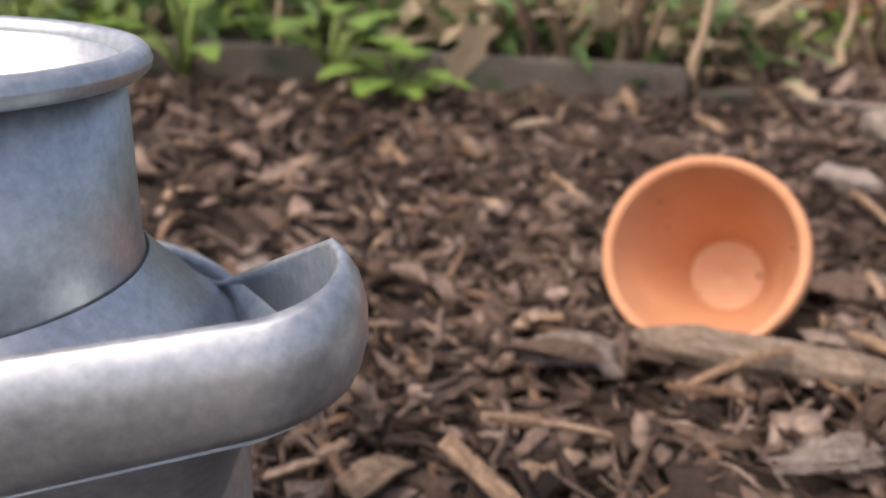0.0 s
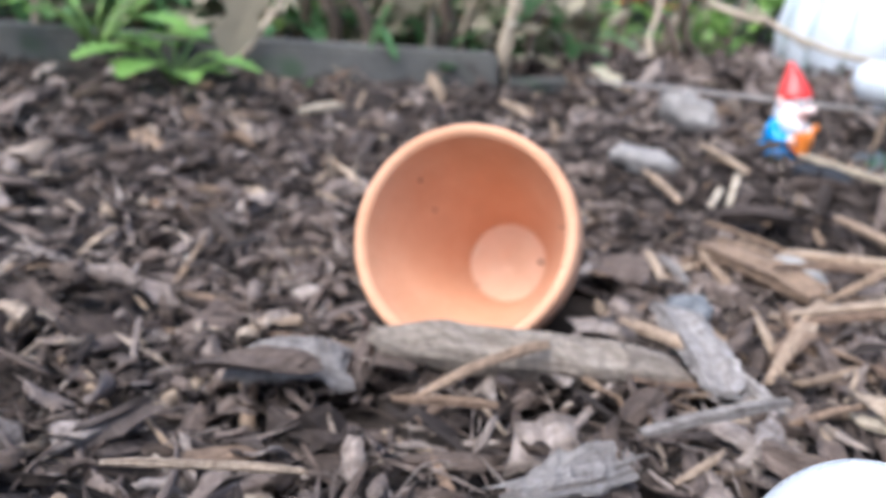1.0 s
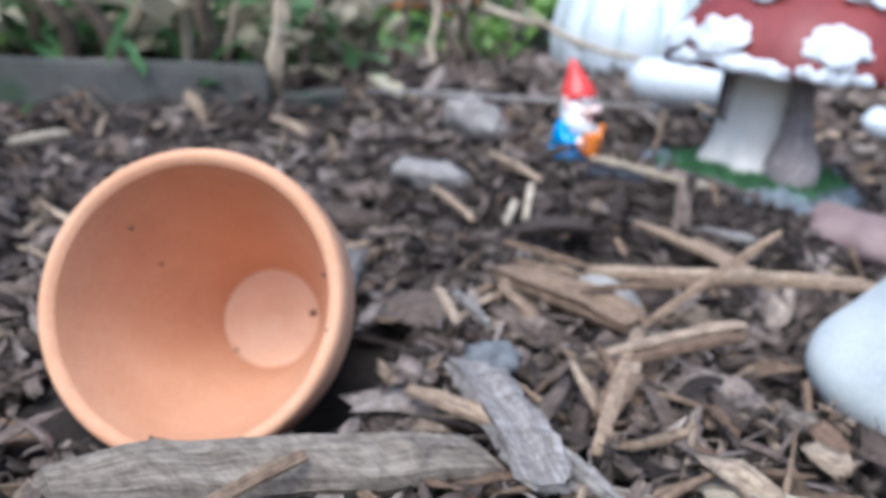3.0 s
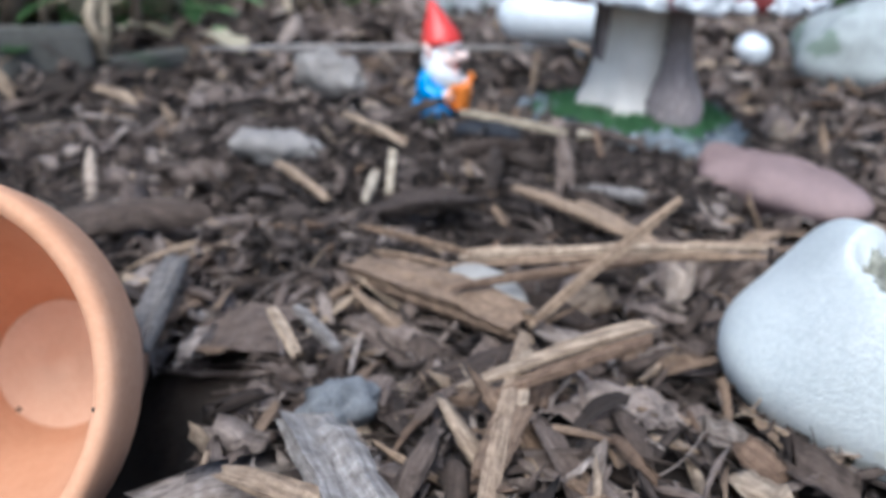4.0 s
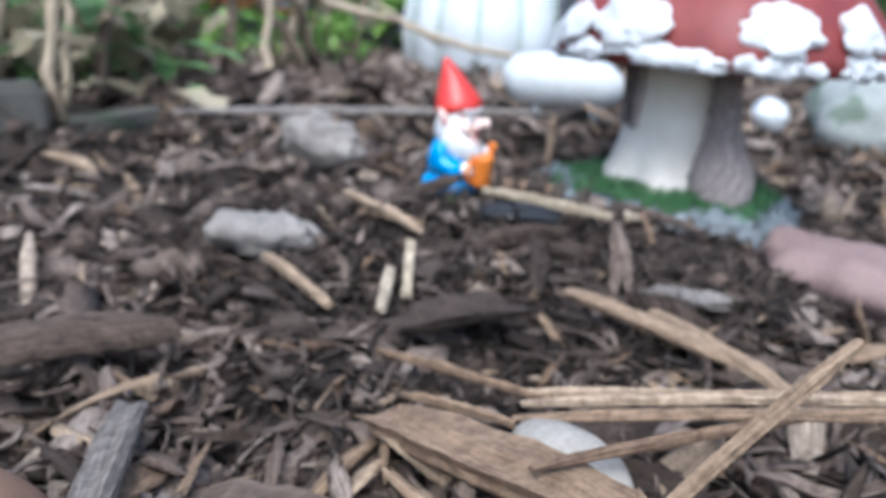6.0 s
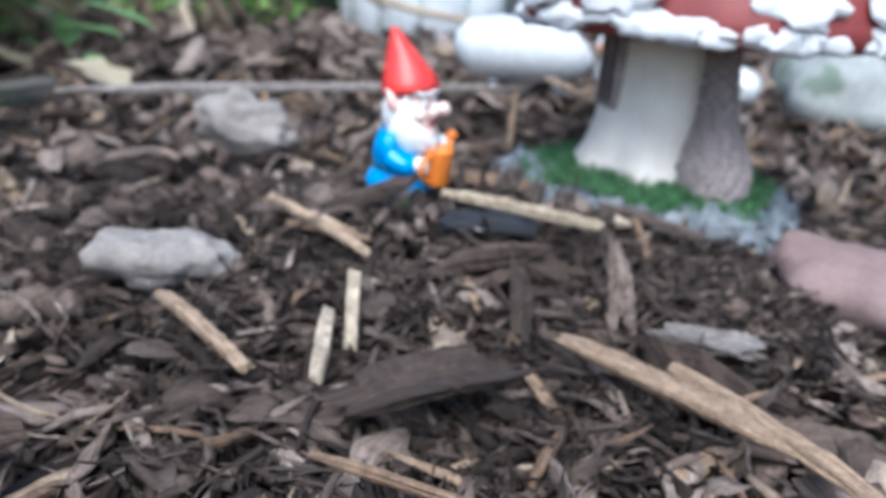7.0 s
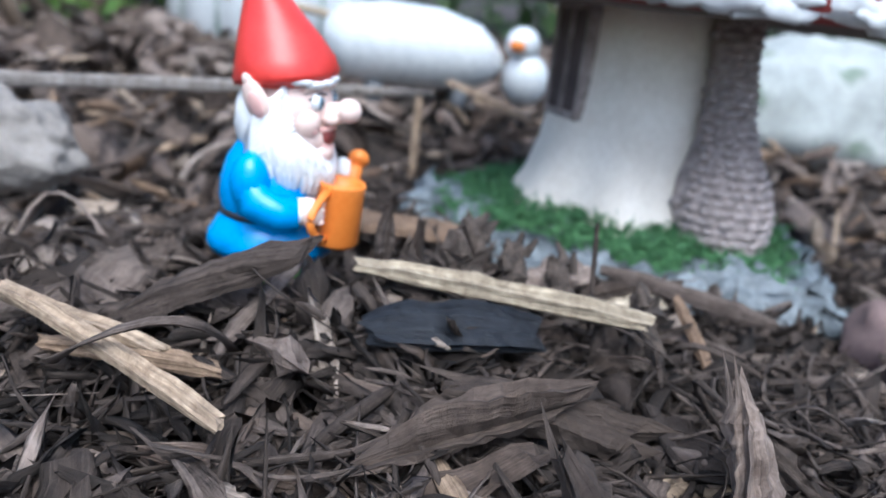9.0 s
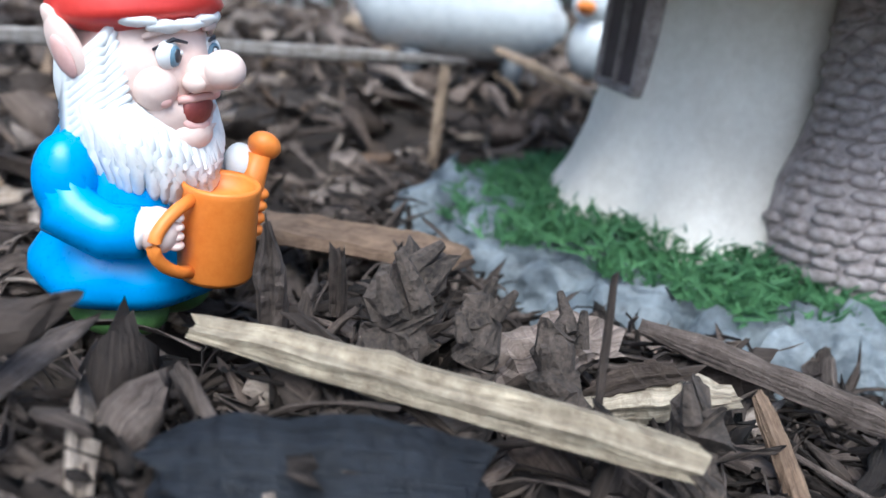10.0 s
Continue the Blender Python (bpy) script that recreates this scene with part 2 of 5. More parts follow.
def blob(centre, radii, bm=None, mat=0, turn=(0, 0, 0), u=20, v=12, rough=0.0, freq=40.0, seed=0):
    """An ellipsoid, roughened by noise."""
    bm = bm or bmesh.new()
    made = bmesh.ops.create_uvsphere(bm, u_segments=u, v_segments=v, radius=1.0)["verts"]
    m = pose(*centre, *turn) @ Matrix.Diagonal((*radii, 1))
    faces = set()
    for w in made:
        faces.update(w.link_faces)
        if rough:
            q = Vector((w.co.x * radii[0], w.co.y * radii[1], w.co.z * radii[2])) * freq + Vector((seed * 7.1, seed * 3.3, seed))
            w.co *= 1 + rough * noise.noise(q) + 0.4 * rough * noise.noise(q * 2.7)
        w.co = m @ w.co
    for f in faces:
        f.material_index = mat
    return bm


def block(size, bm=None, m=Matrix.Identity(4), bevel=0.0, mat=0):
    bm = bm or bmesh.new()
    made = bmesh.ops.create_cube(bm, size=1.0, matrix=m @ Matrix.Diagonal((*size, 1)))["verts"]
    faces = {f for w in made for f in w.link_faces}
    for f in faces:
        f.material_index = mat
    if bevel:
        edges = list({e for w in made for e in w.link_edges})
        bmesh.ops.bevel(bm, geom=edges, offset=bevel, segments=2, affect="EDGES")
    return bm


# ---- chips of bark and wood ----
SECTIONS, AROUND = 8, 6


def chip_shape(rng, length, width, thick, bend=0.0, twist=0.0, curl=0.0, ragged=0.3, taper=0.5, sections=SECTIONS, around=AROUND, ridges=0.12, wave=1.0):
    """Vertices, faces and UVs (millimetres) of one split piece with broken ends, lying along x."""
    verts, uvs = [], []
    ridge = rng.normal(0, ridges, around)
    drift = wave * np.cumsum(rng.normal(0, 0.25 / sections, sections)) * width
    skew = rng.normal(0, 0.5) * width
    belly = 1 + 0.12 * wave * np.convolve(rng.normal(0, 1, sections + 2), (0.3, 0.5, 0.3), "valid")
    tear = rng.normal(0, ragged, (2, around)) * width
    sharp = rng.random(2) * taper
    for i in range(sections):
        s = i / (sections - 1)
        w = width * belly[i] * (1 - sharp[0] * max(0, 1 - 3 * s) ** 2 - sharp[1] * max(0, 3 * s - 2) ** 2)
        h = thick * (1 - 0.5 * max(0, 1 - 5 * s) - 0.5 * max(0, 5 * s - 4)) * (1 + 0.15 * wave * rng.normal())
        x = (s - 0.5) * length
        for k in range(around):
            a = 2 * math.pi * (k + 0.5) / around
            c, t = math.cos(a), math.sin(a)
            k4 = (abs(c) ** 4 + abs(t) ** 4) ** 0.25
            g = 1 + ridge[k] + 0.35 * ridges * rng.normal()
            y, z = 0.5 * w * c / k4 * g, 0.5 * h * t / k4 * (1 + 2 * (g - 1))
            z += curl * (y * y) / max(width, 1e-5) * 4
            xx = x + skew * y / width
            if i == 0:
                xx += tear[0, k]
            elif i == sections - 1:
                xx += tear[1, k]
            ta = twist * (s - 0.5)
            y, z = y * math.cos(ta) - z * math.sin(ta), y * math.sin(ta) + z * math.cos(ta)
            z += bend * length * (0.25 - (s - 0.5) ** 2)
            verts.append((xx, y + drift[i], z))
            uvs.append((x * 1000, abs(k - around / 2) / around * (3 * width) * 1000))
    faces = []
    for i in range(sections - 1):
        for k in range(around):
            faces.append((i * around + k, i * around + (k + 1) % around, (i + 1) * around + (k + 1) % around, (i + 1) * around + k))
    caps = [tuple(reversed(range(around))), tuple(range((sections - 1) * around, sections * around))]
    return np.array(verts), faces, caps, np.array(uvs)


def chip_mesh(name, shape, materials):
    verts, faces, caps, uvs = shape
    me = bpy.data.meshes.new(name)
    me.from_pydata([tuple(v) for v in verts], [], faces + caps)
    layer = me.uv_layers.new(name="grain")
    idx = np.empty(len(me.loops), dtype=np.int32)
    me.loops.foreach_get("vertex_index", idx)
    layer.data.foreach_set("uv", uvs[idx].astype(np.float32).ravel())
    for m in materials if isinstance(materials, (list, tuple)) else [materials]:
        me.materials.append(m)
    return me


RNG = np.random.default_rng(11)
FLAKES = [chip_shape(RNG, 1.0, RNG.uniform(0.16, 0.42), RNG.uniform(0.04, 0.10), RNG.normal(0, 0.28), RNG.normal(0, 0.7), RNG.normal(0, 0.25), 0.34, 0.8, ridges=0.22) for _ in range(28)]
SPLINTERS = [chip_shape(RNG, 1.0, RNG.uniform(0.05, 0.14), RNG.uniform(0.03, 0.07), RNG.normal(0, 0.35), RNG.normal(0, 0.9), 0, 0.7, 0.95, ridges=0.18) for _ in range(18)]
SHREDS = [chip_shape(RNG, 1.0, RNG.uniform(0.06, 0.17), RNG.uniform(0.03, 0.07), RNG.normal(0, 0.55), RNG.normal(0, 2.2), RNG.normal(0, 0.3), 0.9, 1.0, ridges=0.4) for _ in range(26)]
FIBRES = [chip_shape(RNG, 1.0, RNG.uniform(0.015, 0.045), RNG.uniform(0.010, 0.025), RNG.normal(0, 0.9), RNG.normal(0, 1.0), 0, 1.0, 1.0, ridges=0.3) for _ in range(18)]
CHUNKS = [chip_shape(RNG, 1.0, RNG.uniform(0.26, 0.5), RNG.uniform(0.14, 0.30), RNG.normal(0, 0.3), RNG.normal(0, 0.8), RNG.normal(0, 0.3), 0.25, 0.9, ridges=0.32) for _ in range(16)]


def edge_y(x):
    """The line of the timber edging."""
    return float(np.interp(x, (-0.9, 0.1, 0.42, 0.75, 1.4), (0.80, 0.945, 1.015, 1.26, 1.50)))


def height(x, y):
    """The top of the soil under the mulch."""
    h = -0.006 + 0.015 * math.exp(-((x - 0.55) ** 2 + (y - 0.735) ** 2) / 0.005)
    h += 0.010 * math.exp(-((x - 0.43) ** 2 + (y - 0.47) ** 2) / 0.006)
    h += 0.022 * math.exp(-((x - 0.72) ** 2 + (y - 0.92) ** 2) / 0.012)
    h -= 0.045 * math.exp(-(((x - 0.372) ** 2 + (y - 0.590) ** 2) / 0.0011) ** 2)
    h -= 0.014 * math.exp(-((x - 0.265) ** 2 + (y - 0.635) ** 2) / 0.004)
    h += 0.010 * math.exp(-((x - 0.08) ** 2 + (y - 0.72) ** 2) / 0.03)
    h += 0.016 * math.exp(-((edge_y(x) - y) / 0.05) ** 2) * (0.6 + noise.noise(Vector((x * 14, 2.0, 7.0)))) if y < edge_y(x) else 0.0
    h += 0.006 * noise.noise(Vector((x * 9, y * 9, 0.3))) + 0.007 * noise.noise(Vector((x * 37, y * 37, 4.1)))
    return h


# ---- ground ----
bm = bmesh.new()
xs = [-60, -12, -4, -1.5] + [-0.7 + 0.0125 * i for i in range(185)] + [2.2, 4, 12, 60]
ys = [-60, -12, -4, -1.0] + [-0.1 + 0.0125 * i for i in range(153)] + [2.4, 4, 12, 60]
grid = [[bm.verts.new((x, y, height(x, y) - (0.004 if y < edge_y(x) else -0.012))) for x in xs] for y in ys]
for j in range(len(ys) - 1):
    for i in range(len(xs) - 1):
        bm.faces.new((grid[j][i], grid[j][i + 1], grid[j + 1][i + 1], grid[j + 1][i]))
tagged(part("ground", bm, soil), "dark brown garden soil under the bark mulch", "ground", kind="structure")

# timber edging behind the bed
edging = thing("timber_edging", pose(0, 0, 0), "weathered grey timber board edging the mulch bed", "edging")
tagged(edging, kind="structure")
corners = [-0.9, -0.4, 0.1, 0.42, 0.75, 1.4]
for x0, x1 in zip(corners, corners[1:]):
    a, b = Vector((x0, edge_y(x0) + 0.02, 0.0)), Vector((x1, edge_y(x1) + 0.02, 0.0))
    d = b - a
    m = pose((a.x + b.x) / 2, (a.y + b.y) / 2, -0.004 if x0 < 0.3 else -0.030, 0, 0, math.degrees(math.atan2(d.y, d.x)))
    part("board", block((d.length - 0.002, 0.03, 0.075), None, m, 0.004), timber_mat, edging, smooth=False)


# ---- terracotta pot ----
def terracotta_pot(m):
    """Axis along z: the mouth at 0, the foot at -depth."""
    pot = thing("terracotta_pot", m, "empty orange terracotta flower pot lying on its side in bark mulch", "flower pot")
    turned = lambda a, z: 1 + 0.004 * math.sin(3 * a + 40 * z)
    wall = [(0.0185, -0.070), (0.0192, -0.0715), (0.0204, -0.071), (0.0355, -0.022), (0.0352, -0.019), (0.0362, -0.0175)]
    inner = [(0.0354, -0.002), (0.0345, -0.006), (0.0325, -0.018), (0.0162, -0.066)]
    rim = [(0.0362, -0.0175), (0.0385, -0.017), (0.0392, -0.015), (0.0397, -0.004), (0.0393, -0.0012), (0.0383, 0.0), (0.0366, -0.0003), (0.0354, -0.002)]
    part("wall", lathe([(0.0, -0.0712)] + wall, 64, wobble=turned), terracotta, pot)
    part("rim", lathe(rim, 64, wobble=turned), terracotta, pot, "rounded terracotta rim")
    part("inside_wall", lathe(inner, 64, wobble=turned), terracotta, pot)
    part("floor", lathe([(0.0166, -0.0660), (0.0150, -0.0668), (0.004, -0.0668), (0.0035, -0.069), (0.0, -0.069)], 48), pale_clay, pot, "pale flat pot bottom")
    for x, y, z, r in ((-0.0245, 0.0175, -0.012, 0.0008), (-0.0222, 0.010, -0.028, 0.0007), (0.0135, 0.0035, -0.0664, 0.0013), (-0.010, -0.012, -0.0664, 0.0008), (0.030, 0.012, -0.012, 0.0006), (0.0368, 0.010, -0.001, 0.0009), (0.0362, -0.002, -0.0006, 0.0006)):
        part("dirt_speck", blob((x, y, z), (r, r * 0.8, r * 0.6), u=8, v=6, rough=0.3, freq=900), speck, pot)
    return pot


RIM, FOOT = Vector((0.3580, 0.5590, 0.0278)), Vector((0.3846, 0.6130, -0.0026))
terracotta_pot(Matrix.Translation(RIM) @ (RIM - FOOT).to_track_quat("Z", "Y").to_matrix().to_4x4() @ Matrix.Scale(1.012, 4))


# ---- watering can ----
def watering_can(m):
    can = thing("watering_can", m, "small galvanised steel watering can standing on bark mulch", "watering can")
    part("body", lathe([(0.0, 0.0), (0.040, 0.0), (0.0415, 0.002), (0.0415, 0.004), (0.0405, 0.006), (0.0405, 0.0745), (0.0400, 0.0760)], 64), zinc, can)
    part("shoulder", lathe([(0.0405, 0.074), (0.0404, 0.0765), (0.0375, 0.0795), (0.0335, 0.0840), (0.0295, 0.0885), (0.0274, 0.0912)], 64), zinc, can)
    part("neck", lathe([(0.0270, 0.0905), (0.0267, 0.0935), (0.0266, 0.1185), (0.0258, 0.1185), (0.0258, 0.0915)], 64), zinc, can)
    ring = bmesh.new()
    rr = [(0.0283 + 0.0019 * math.cos(a), 0.1187 + 0.0019 * math.sin(a)) for a in [2 * math.pi * k / 12 for k in range(13)]]
    part("rolled_rim", lathe(rr, 64, ring), zinc, can, "rolled shiny steel rim")
    # a band that runs round the shoulder and out into an open pouring lip along x
    bm = bmesh.new()
    big, tip, dist = 0.0425, 0.0130, 0.0490
    a0 = math.acos((big - tip) / dist)
    outline = [(big * math.cos(a), big * math.sin(a)) for a in np.linspace(a0, 2 * math.pi - a0, 60)]
    outline += [(dist + tip * math.cos(a), tip * math.sin(a)) for a in np.linspace(-a0, a0, 24)]
    cols = []
    for i, (x, y) in enumerate(outline):
        out = max(0.0, (x - 0.01) / (dist + tip))
        low = 0.081 + 0.009 * out ** 2
        top = 0.0950 + 0.0042 * out - 0.75 * max(0.0, min(0.026, y - 0.0125)) + 0.13 * max(0.0, min(0.025, y + 0.0125)) * max(0.0, min(1.0, (x - 0.02) / 0.03))
        low = min(low, top - 0.002)
        inward = Vector((x, y, 0)) - Vector((max(0, min(dist, x)), 0, 0))
        n = inward.normalized() * 0.0012
        cols.append([bm.verts.new(p) for p in [(x + g * n.x, y + g * n.y, low + f * (top - low)) for f, g in ((0, 0), (0.12, 0.5), (0.35, 1.0), (0.62, 0.9), (0.85, 0.2), (1.0, -0.9))] + [(x - 1.7 * n.x, y - 1.7 * n.y, top + 0.0008), (x - 2.3 * n.x, y - 2.3 * n.y, top), (x - 1.0 * n.x, y - 1.0 * n.y, low)]])
    for i in range(len(cols)):
        a, b = cols[i], cols[(i + 1) % len(cols)]
        for k in range(9):
            bm.faces.new((a[k], b[k], b[(k + 1) % 9], a[(k + 1) % 9]))
    part("pouring_lip", bm, zinc, can, "open teardrop-shaped steel lip band")
    # the underside of the lip, drawn in to the body
    bm = bmesh.new()
    rings = []
    for f in (0.0, 0.15, 0.4, 0.7, 1.0):
        ring = []
        for x, y in outline:
            body = Vector((x, y, 0)).normalized() * 0.0408
            p = Vector((x, y, 0)).lerp(body, f ** 0.45) * (1 - 0.03 * (1 - f))
            out = max(0.0, (x - 0.01) / (dist + tip))
            ring.append(bm.verts.new((p.x, p.y, 0.080 + 0.008 * out ** 2 - 0.030 * f * max(0.15, out))))
        rings.append(ring)
    for a, b in zip(rings, rings[1:]):
        for k in range(len(a)):
            bm.faces.new((a[k], a[(k + 1) % len(a)], b[(k + 1) % len(a)], b[k]))
    part("lip_underside", bm, zinc, can, "soldered steel funnel under the lip")
    return can


watering_can(pose(0.2128, 0.3522, 0.002, 0, 0, -11))


# ---- garden gnome: one plain painted mesh ----
def garden_gnome(m):
    G = [blue_paint, red_paint, white_paint, flesh_paint, orange_paint, black_paint, iris_paint, mouth_paint, boot_paint, rosy_paint]
    BLUE, RED, WHITE, FLESH, ORANGE, BLACK, IRIS, MOUTH, BOOT, ROSY = range(10)
    bm = bmesh.new()
    blob((0.0015, 0.005, -0.0015), (0.008, 0.0055, 0.0045), bm, BOOT)
    blob((0.0015, -0.005, -0.0015), (0.008, 0.0055, 0.0045), bm, BOOT)
    folds = lambda a, z: 1 + (0.025 * math.sin(7 * a) if z < 0.006 else 0.012 * math.sin(5 * a + 1))
    lathe([(0.0, 0.0012), (0.009, 0.0006), (0.0128, 0.0012), (0.0138, 0.0032), (0.0136, 0.0055), (0.0118, 0.0085), (0.0108, 0.0098)], 40, bm, BLUE, wobble=folds)
    lathe([(0.0106, 0.0094), (0.0113, 0.0098), (0.0113, 0.0108), (0.0106, 0.0112)], 40, bm, BLACK)
    lathe([(0.0108, 0.0108), (0.0115, 0.0135), (0.0113, 0.0175), (0.0100, 0.0220), (0.0078, 0.0255), (0.004, 0.0275), (0.0, 0.028)], 40, bm, BLUE, wobble=folds)
    for s in (1, -1):
        tube([(0.0, s * 0.0085, 0.0235), (-0.0005, s * 0.0115, 0.0195), (0.0015, s * 0.0130, 0.0150), (0.0060, s * 0.0115, 0.0128), (0.0100, s * 0.0098, 0.0132)], [0.0028, 0.0040, 0.0042, 0.0038, 0.0035], 14, bm, BLUE)
        blob((-0.0002, s * 0.0116, 0.0188), (0.0042, 0.0041, 0.0062), bm, BLUE)
        blob((0.0118, s * 0.0090, 0.0136), (0.0030, 0.0028, 0.0032), bm, FLESH)
        for k in range(4):
            blob((0.0140, s * 0.0080, 0.0116 + 0.0013 * k), (0.0011, 0.0012, 0.0007), bm, FLESH, u=10, v=6)
        blob((0.0098, s * 0.0098, 0.0134), (0.0014, 0.0032, 0.0034), bm, WHITE, (0, 20, s * -30))
    # head, beard and hair
    hx = 0.003
    neck = len(bm.verts)
    blob((hx, 0, 0.0335), (0.0094, 0.0090, 0.0098), bm, FLESH, u=32, v=20)
    blob((hx + 0.0042, 0, 0.0282), (0.0056, 0.0062, 0.0046), bm, FLESH, u=28, v=18)
    blob((hx - 0.0035, 0, 0.0305), (0.0080, 0.0094, 0.0100), bm, WHITE, (0, 0, 0), 32, 20, 0.05, 300)
    blob((hx + 0.0012, 0, 0.0205), (0.0082, 0.0090, 0.0056), bm, WHITE, (0, 0, 0), 32, 20, 0.05, 350)
    blob((hx + 0.0002, 0, 0.0240), (0.0088, 0.0096, 0.0064), bm, WHITE, (0, 0, 0), 32, 20, 0.05, 320)
    for k in range(84):
        a = -1.75 + 3.5 * k / 83
        wave = math.sin(k * 1.3) * 0.07
        low = 0.0152 + 0.0030 * abs(math.sin(a)) + 0.0012 * math.sin(k * 1.7)
        top = 0.0240 + 0.0115 * (abs(a) / 1.75) ** 1.3
        pts = []
        for f, r in ((0.0, 0.0084), (0.2, 0.0093), (0.45, 0.0099), (0.7, 0.0098), (0.88, 0.0092), (1.0, 0.0082)):
            b = a * (1 - 0.12 * f) + wave * f
            pts.append((hx + r * math.cos(b), r * math.sin(b), top + (low - top) * f))
        tube(pts, [0.0006, 0.0010, 0.0011, 0.0010, 0.0008, 0.0004], 8, bm, WHITE)
    # locks of hair swept back over the temples
    for s in (1, -1):
        for k in range(9):
            z = 0.0285 + 0.0011 * k
            tube([(hx + 0.0050 - 0.0003 * k, s * 0.0078, z + 0.002), (hx + 0.0022, s * 0.0094, z - 0.0004), (hx - 0.0022, s * 0.0100, z - 0.0042), (hx - 0.0050, s * 0.0092, z - 0.0100)], [0.0004, 0.0009, 0.0010, 0.0006], 7, bm, WHITE)
    for s in (1, -1):
        # eyes with dark lashes, under raised brows
        blob((hx + 0.0078, s * 0.0041, 0.0358), (0.0012, 0.0019, 0.0019), bm, WHITE, u=18, v=12)
        blob((hx + 0.0086, s * 0.0039, 0.0357), (0.0006, 0.0012, 0.0014), bm, IRIS, u=14, v=10)
        blob((hx + 0.0090, s * 0.0038, 0.0358), (0.0004, 0.0007, 0.0009), bm, BLACK, u=10, v=8)
        blob((hx + 0.0093, s * 0.0034, 0.0362), (0.0002, 0.0003, 0.0003), bm, WHITE, u=8, v=6)
        tube([(hx + 0.0092, s * 0.0022, 0.0374), (hx + 0.0086, s * 0.0040, 0.0378), (hx + 0.0070, s * 0.0060, 0.0364)], [0.0002, 0.0003, 0.0002], 8, bm, BLACK)
        tube([(hx + 0.0088, s * 0.0018, 0.0390), (hx + 0.0080, s * 0.0042, 0.0393), (hx + 0.0060, s * 0.0066, 0.0378)], [0.0004, 0.0007, 0.0003], 8, bm, FLESH)
        blob((hx + 0.0060, s * 0.0046, 0.0316), (0.0030, 0.0030, 0.0032), bm, FLESH, u=24, v=16)
        blob((hx + 0.0078, s * 0.0049, 0.0300), (0.0010, 0.0011, 0.0009), bm, ROSY, u=12, v=8)
        # pointed ears with a rosy hollow
        blob((hx - 0.0024, s * 0.0104, 0.0352), (0.0028, 0.0013, 0.0046), bm, FLESH, (s * -16, -16, s * 10), 24, 16)
        blob((hx - 0.0040, s * 0.0110, 0.0388), (0.0012, 0.0008, 0.0020), bm, FLESH, (s * -16, -22, s * 10))
        blob((hx - 0.0020, s * 0.0114, 0.0346), (0.0016, 0.0006, 0.0028), bm, ROSY, (s * -16, -16, s * 10), u=14, v=10)
    # bulbous nose, open laughing mouth and chin
    blob((hx + 0.0104, 0, 0.0335), (0.0044, 0.0026, 0.0024), bm, FLESH, (0, -12, 0), 28, 18)
    blob((hx + 0.0134, 0, 0.0344), (0.0027, 0.0028, 0.0026), bm, FLESH, u=28, v=18)
    for s in (1, -1):
        blob((hx + 0.0103, s * 0.0021, 0.0325), (0.0018, 0.0014, 0.0014), bm, FLESH, u=16, v=10)
    blob((hx + 0.0086, 0, 0.0286), (0.0019, 0.0030, 0.0026), bm, MOUTH, (0, 14, 0), 20, 12)
    tube([(hx + 0.0084, -0.0032, 0.0300), (hx + 0.0098, -0.0016, 0.0303), (hx + 0.0102, 0, 0.0306), (hx + 0.0098, 0.0016, 0.0303), (hx + 0.0084, 0.0032, 0.0300)], 0.0006, 10, bm, ROSY)
    tube([(hx + 0.0082, -0.0028, 0.0278), (hx + 0.0092, -0.0014, 0.0264), (hx + 0.0095, 0, 0.0261), (hx + 0.0092, 0.0014, 0.0264), (hx + 0.0082, 0.0028, 0.0278)], 0.0007, 10, bm, ROSY)
    blob((hx + 0.0078, 0, 0.0250), (0.0027, 0.0036, 0.0024), bm, FLESH, u=20, v=12)
    # hat, a little bent back
    hat = [(0.0, 0.0375), (0.0088, 0.0378), (0.0108, 0.0385), (0.0112, 0.0397), (0.0104, 0.0430), (0.0086, 0.0475), (0.0062, 0.0525), (0.0042, 0.0565), (0.0026, 0.0595), (0.0014, 0.0612), (0.0, 0.0618)]
    before = len(bm.verts)
    lathe(hat, 36, bm, RED, wobble=lambda a, z: 1 + 0.03 * math.sin(3 * a + z * 300))
    bm.verts.ensure_lookup_table()
    for w in bm.verts[before:]:
        t = max(0.0, (w.co.z - 0.0385) / 0.022)
        w.co.x += hx * (1 - t) - 0.0045 * t * t - 0.001
        w.co.z += 0.0022 * (1 - t) * (-w.co.x / 0.011) * -1.0
    for k in range(6):
        a = -0.9 + 1.8 * k / 5
        blob((hx + 0.0090 * math.cos(a), 0.0092 * math.sin(a), 0.0398 + 0.0005 * math.sin(k * 5)), (0.0012, 0.0024, 0.0008), bm, WHITE, (0, -25, math.degrees(a)), u=14, v=8, rough=0.3, freq=700, seed=k)
    # the head looks a little to its right
    bm.verts.ensure_lookup_table()
    turn = Matrix.Rotation(radians(-3), 4, "Z")
    for w in bm.verts[neck:]:
        w.co = turn @ w.co
    # the little orange watering can that it holds
    cx, cy = 0.0146, -0.0006
    cm = pose(cx, cy, 0.0, 0, 4, 0)
    lathe([(0.0, 0.0052), (0.0050, 0.0052), (0.0054, 0.0060), (0.0052, 0.0180), (0.0054, 0.0188), (0.0051, 0.0193), (0.0047, 0.0186), (0.0046, 0.0168), (0.0, 0.0168)], 36, bm, ORANGE, cm)
    loop = [(cx - 0.0012 * math.sin(math.pi * k / 14), cy - 0.0046 - 0.0066 * math.sin(math.pi * k / 14) ** 0.6, 0.0176 - 0.0106 * k / 14) for k in range(15)]
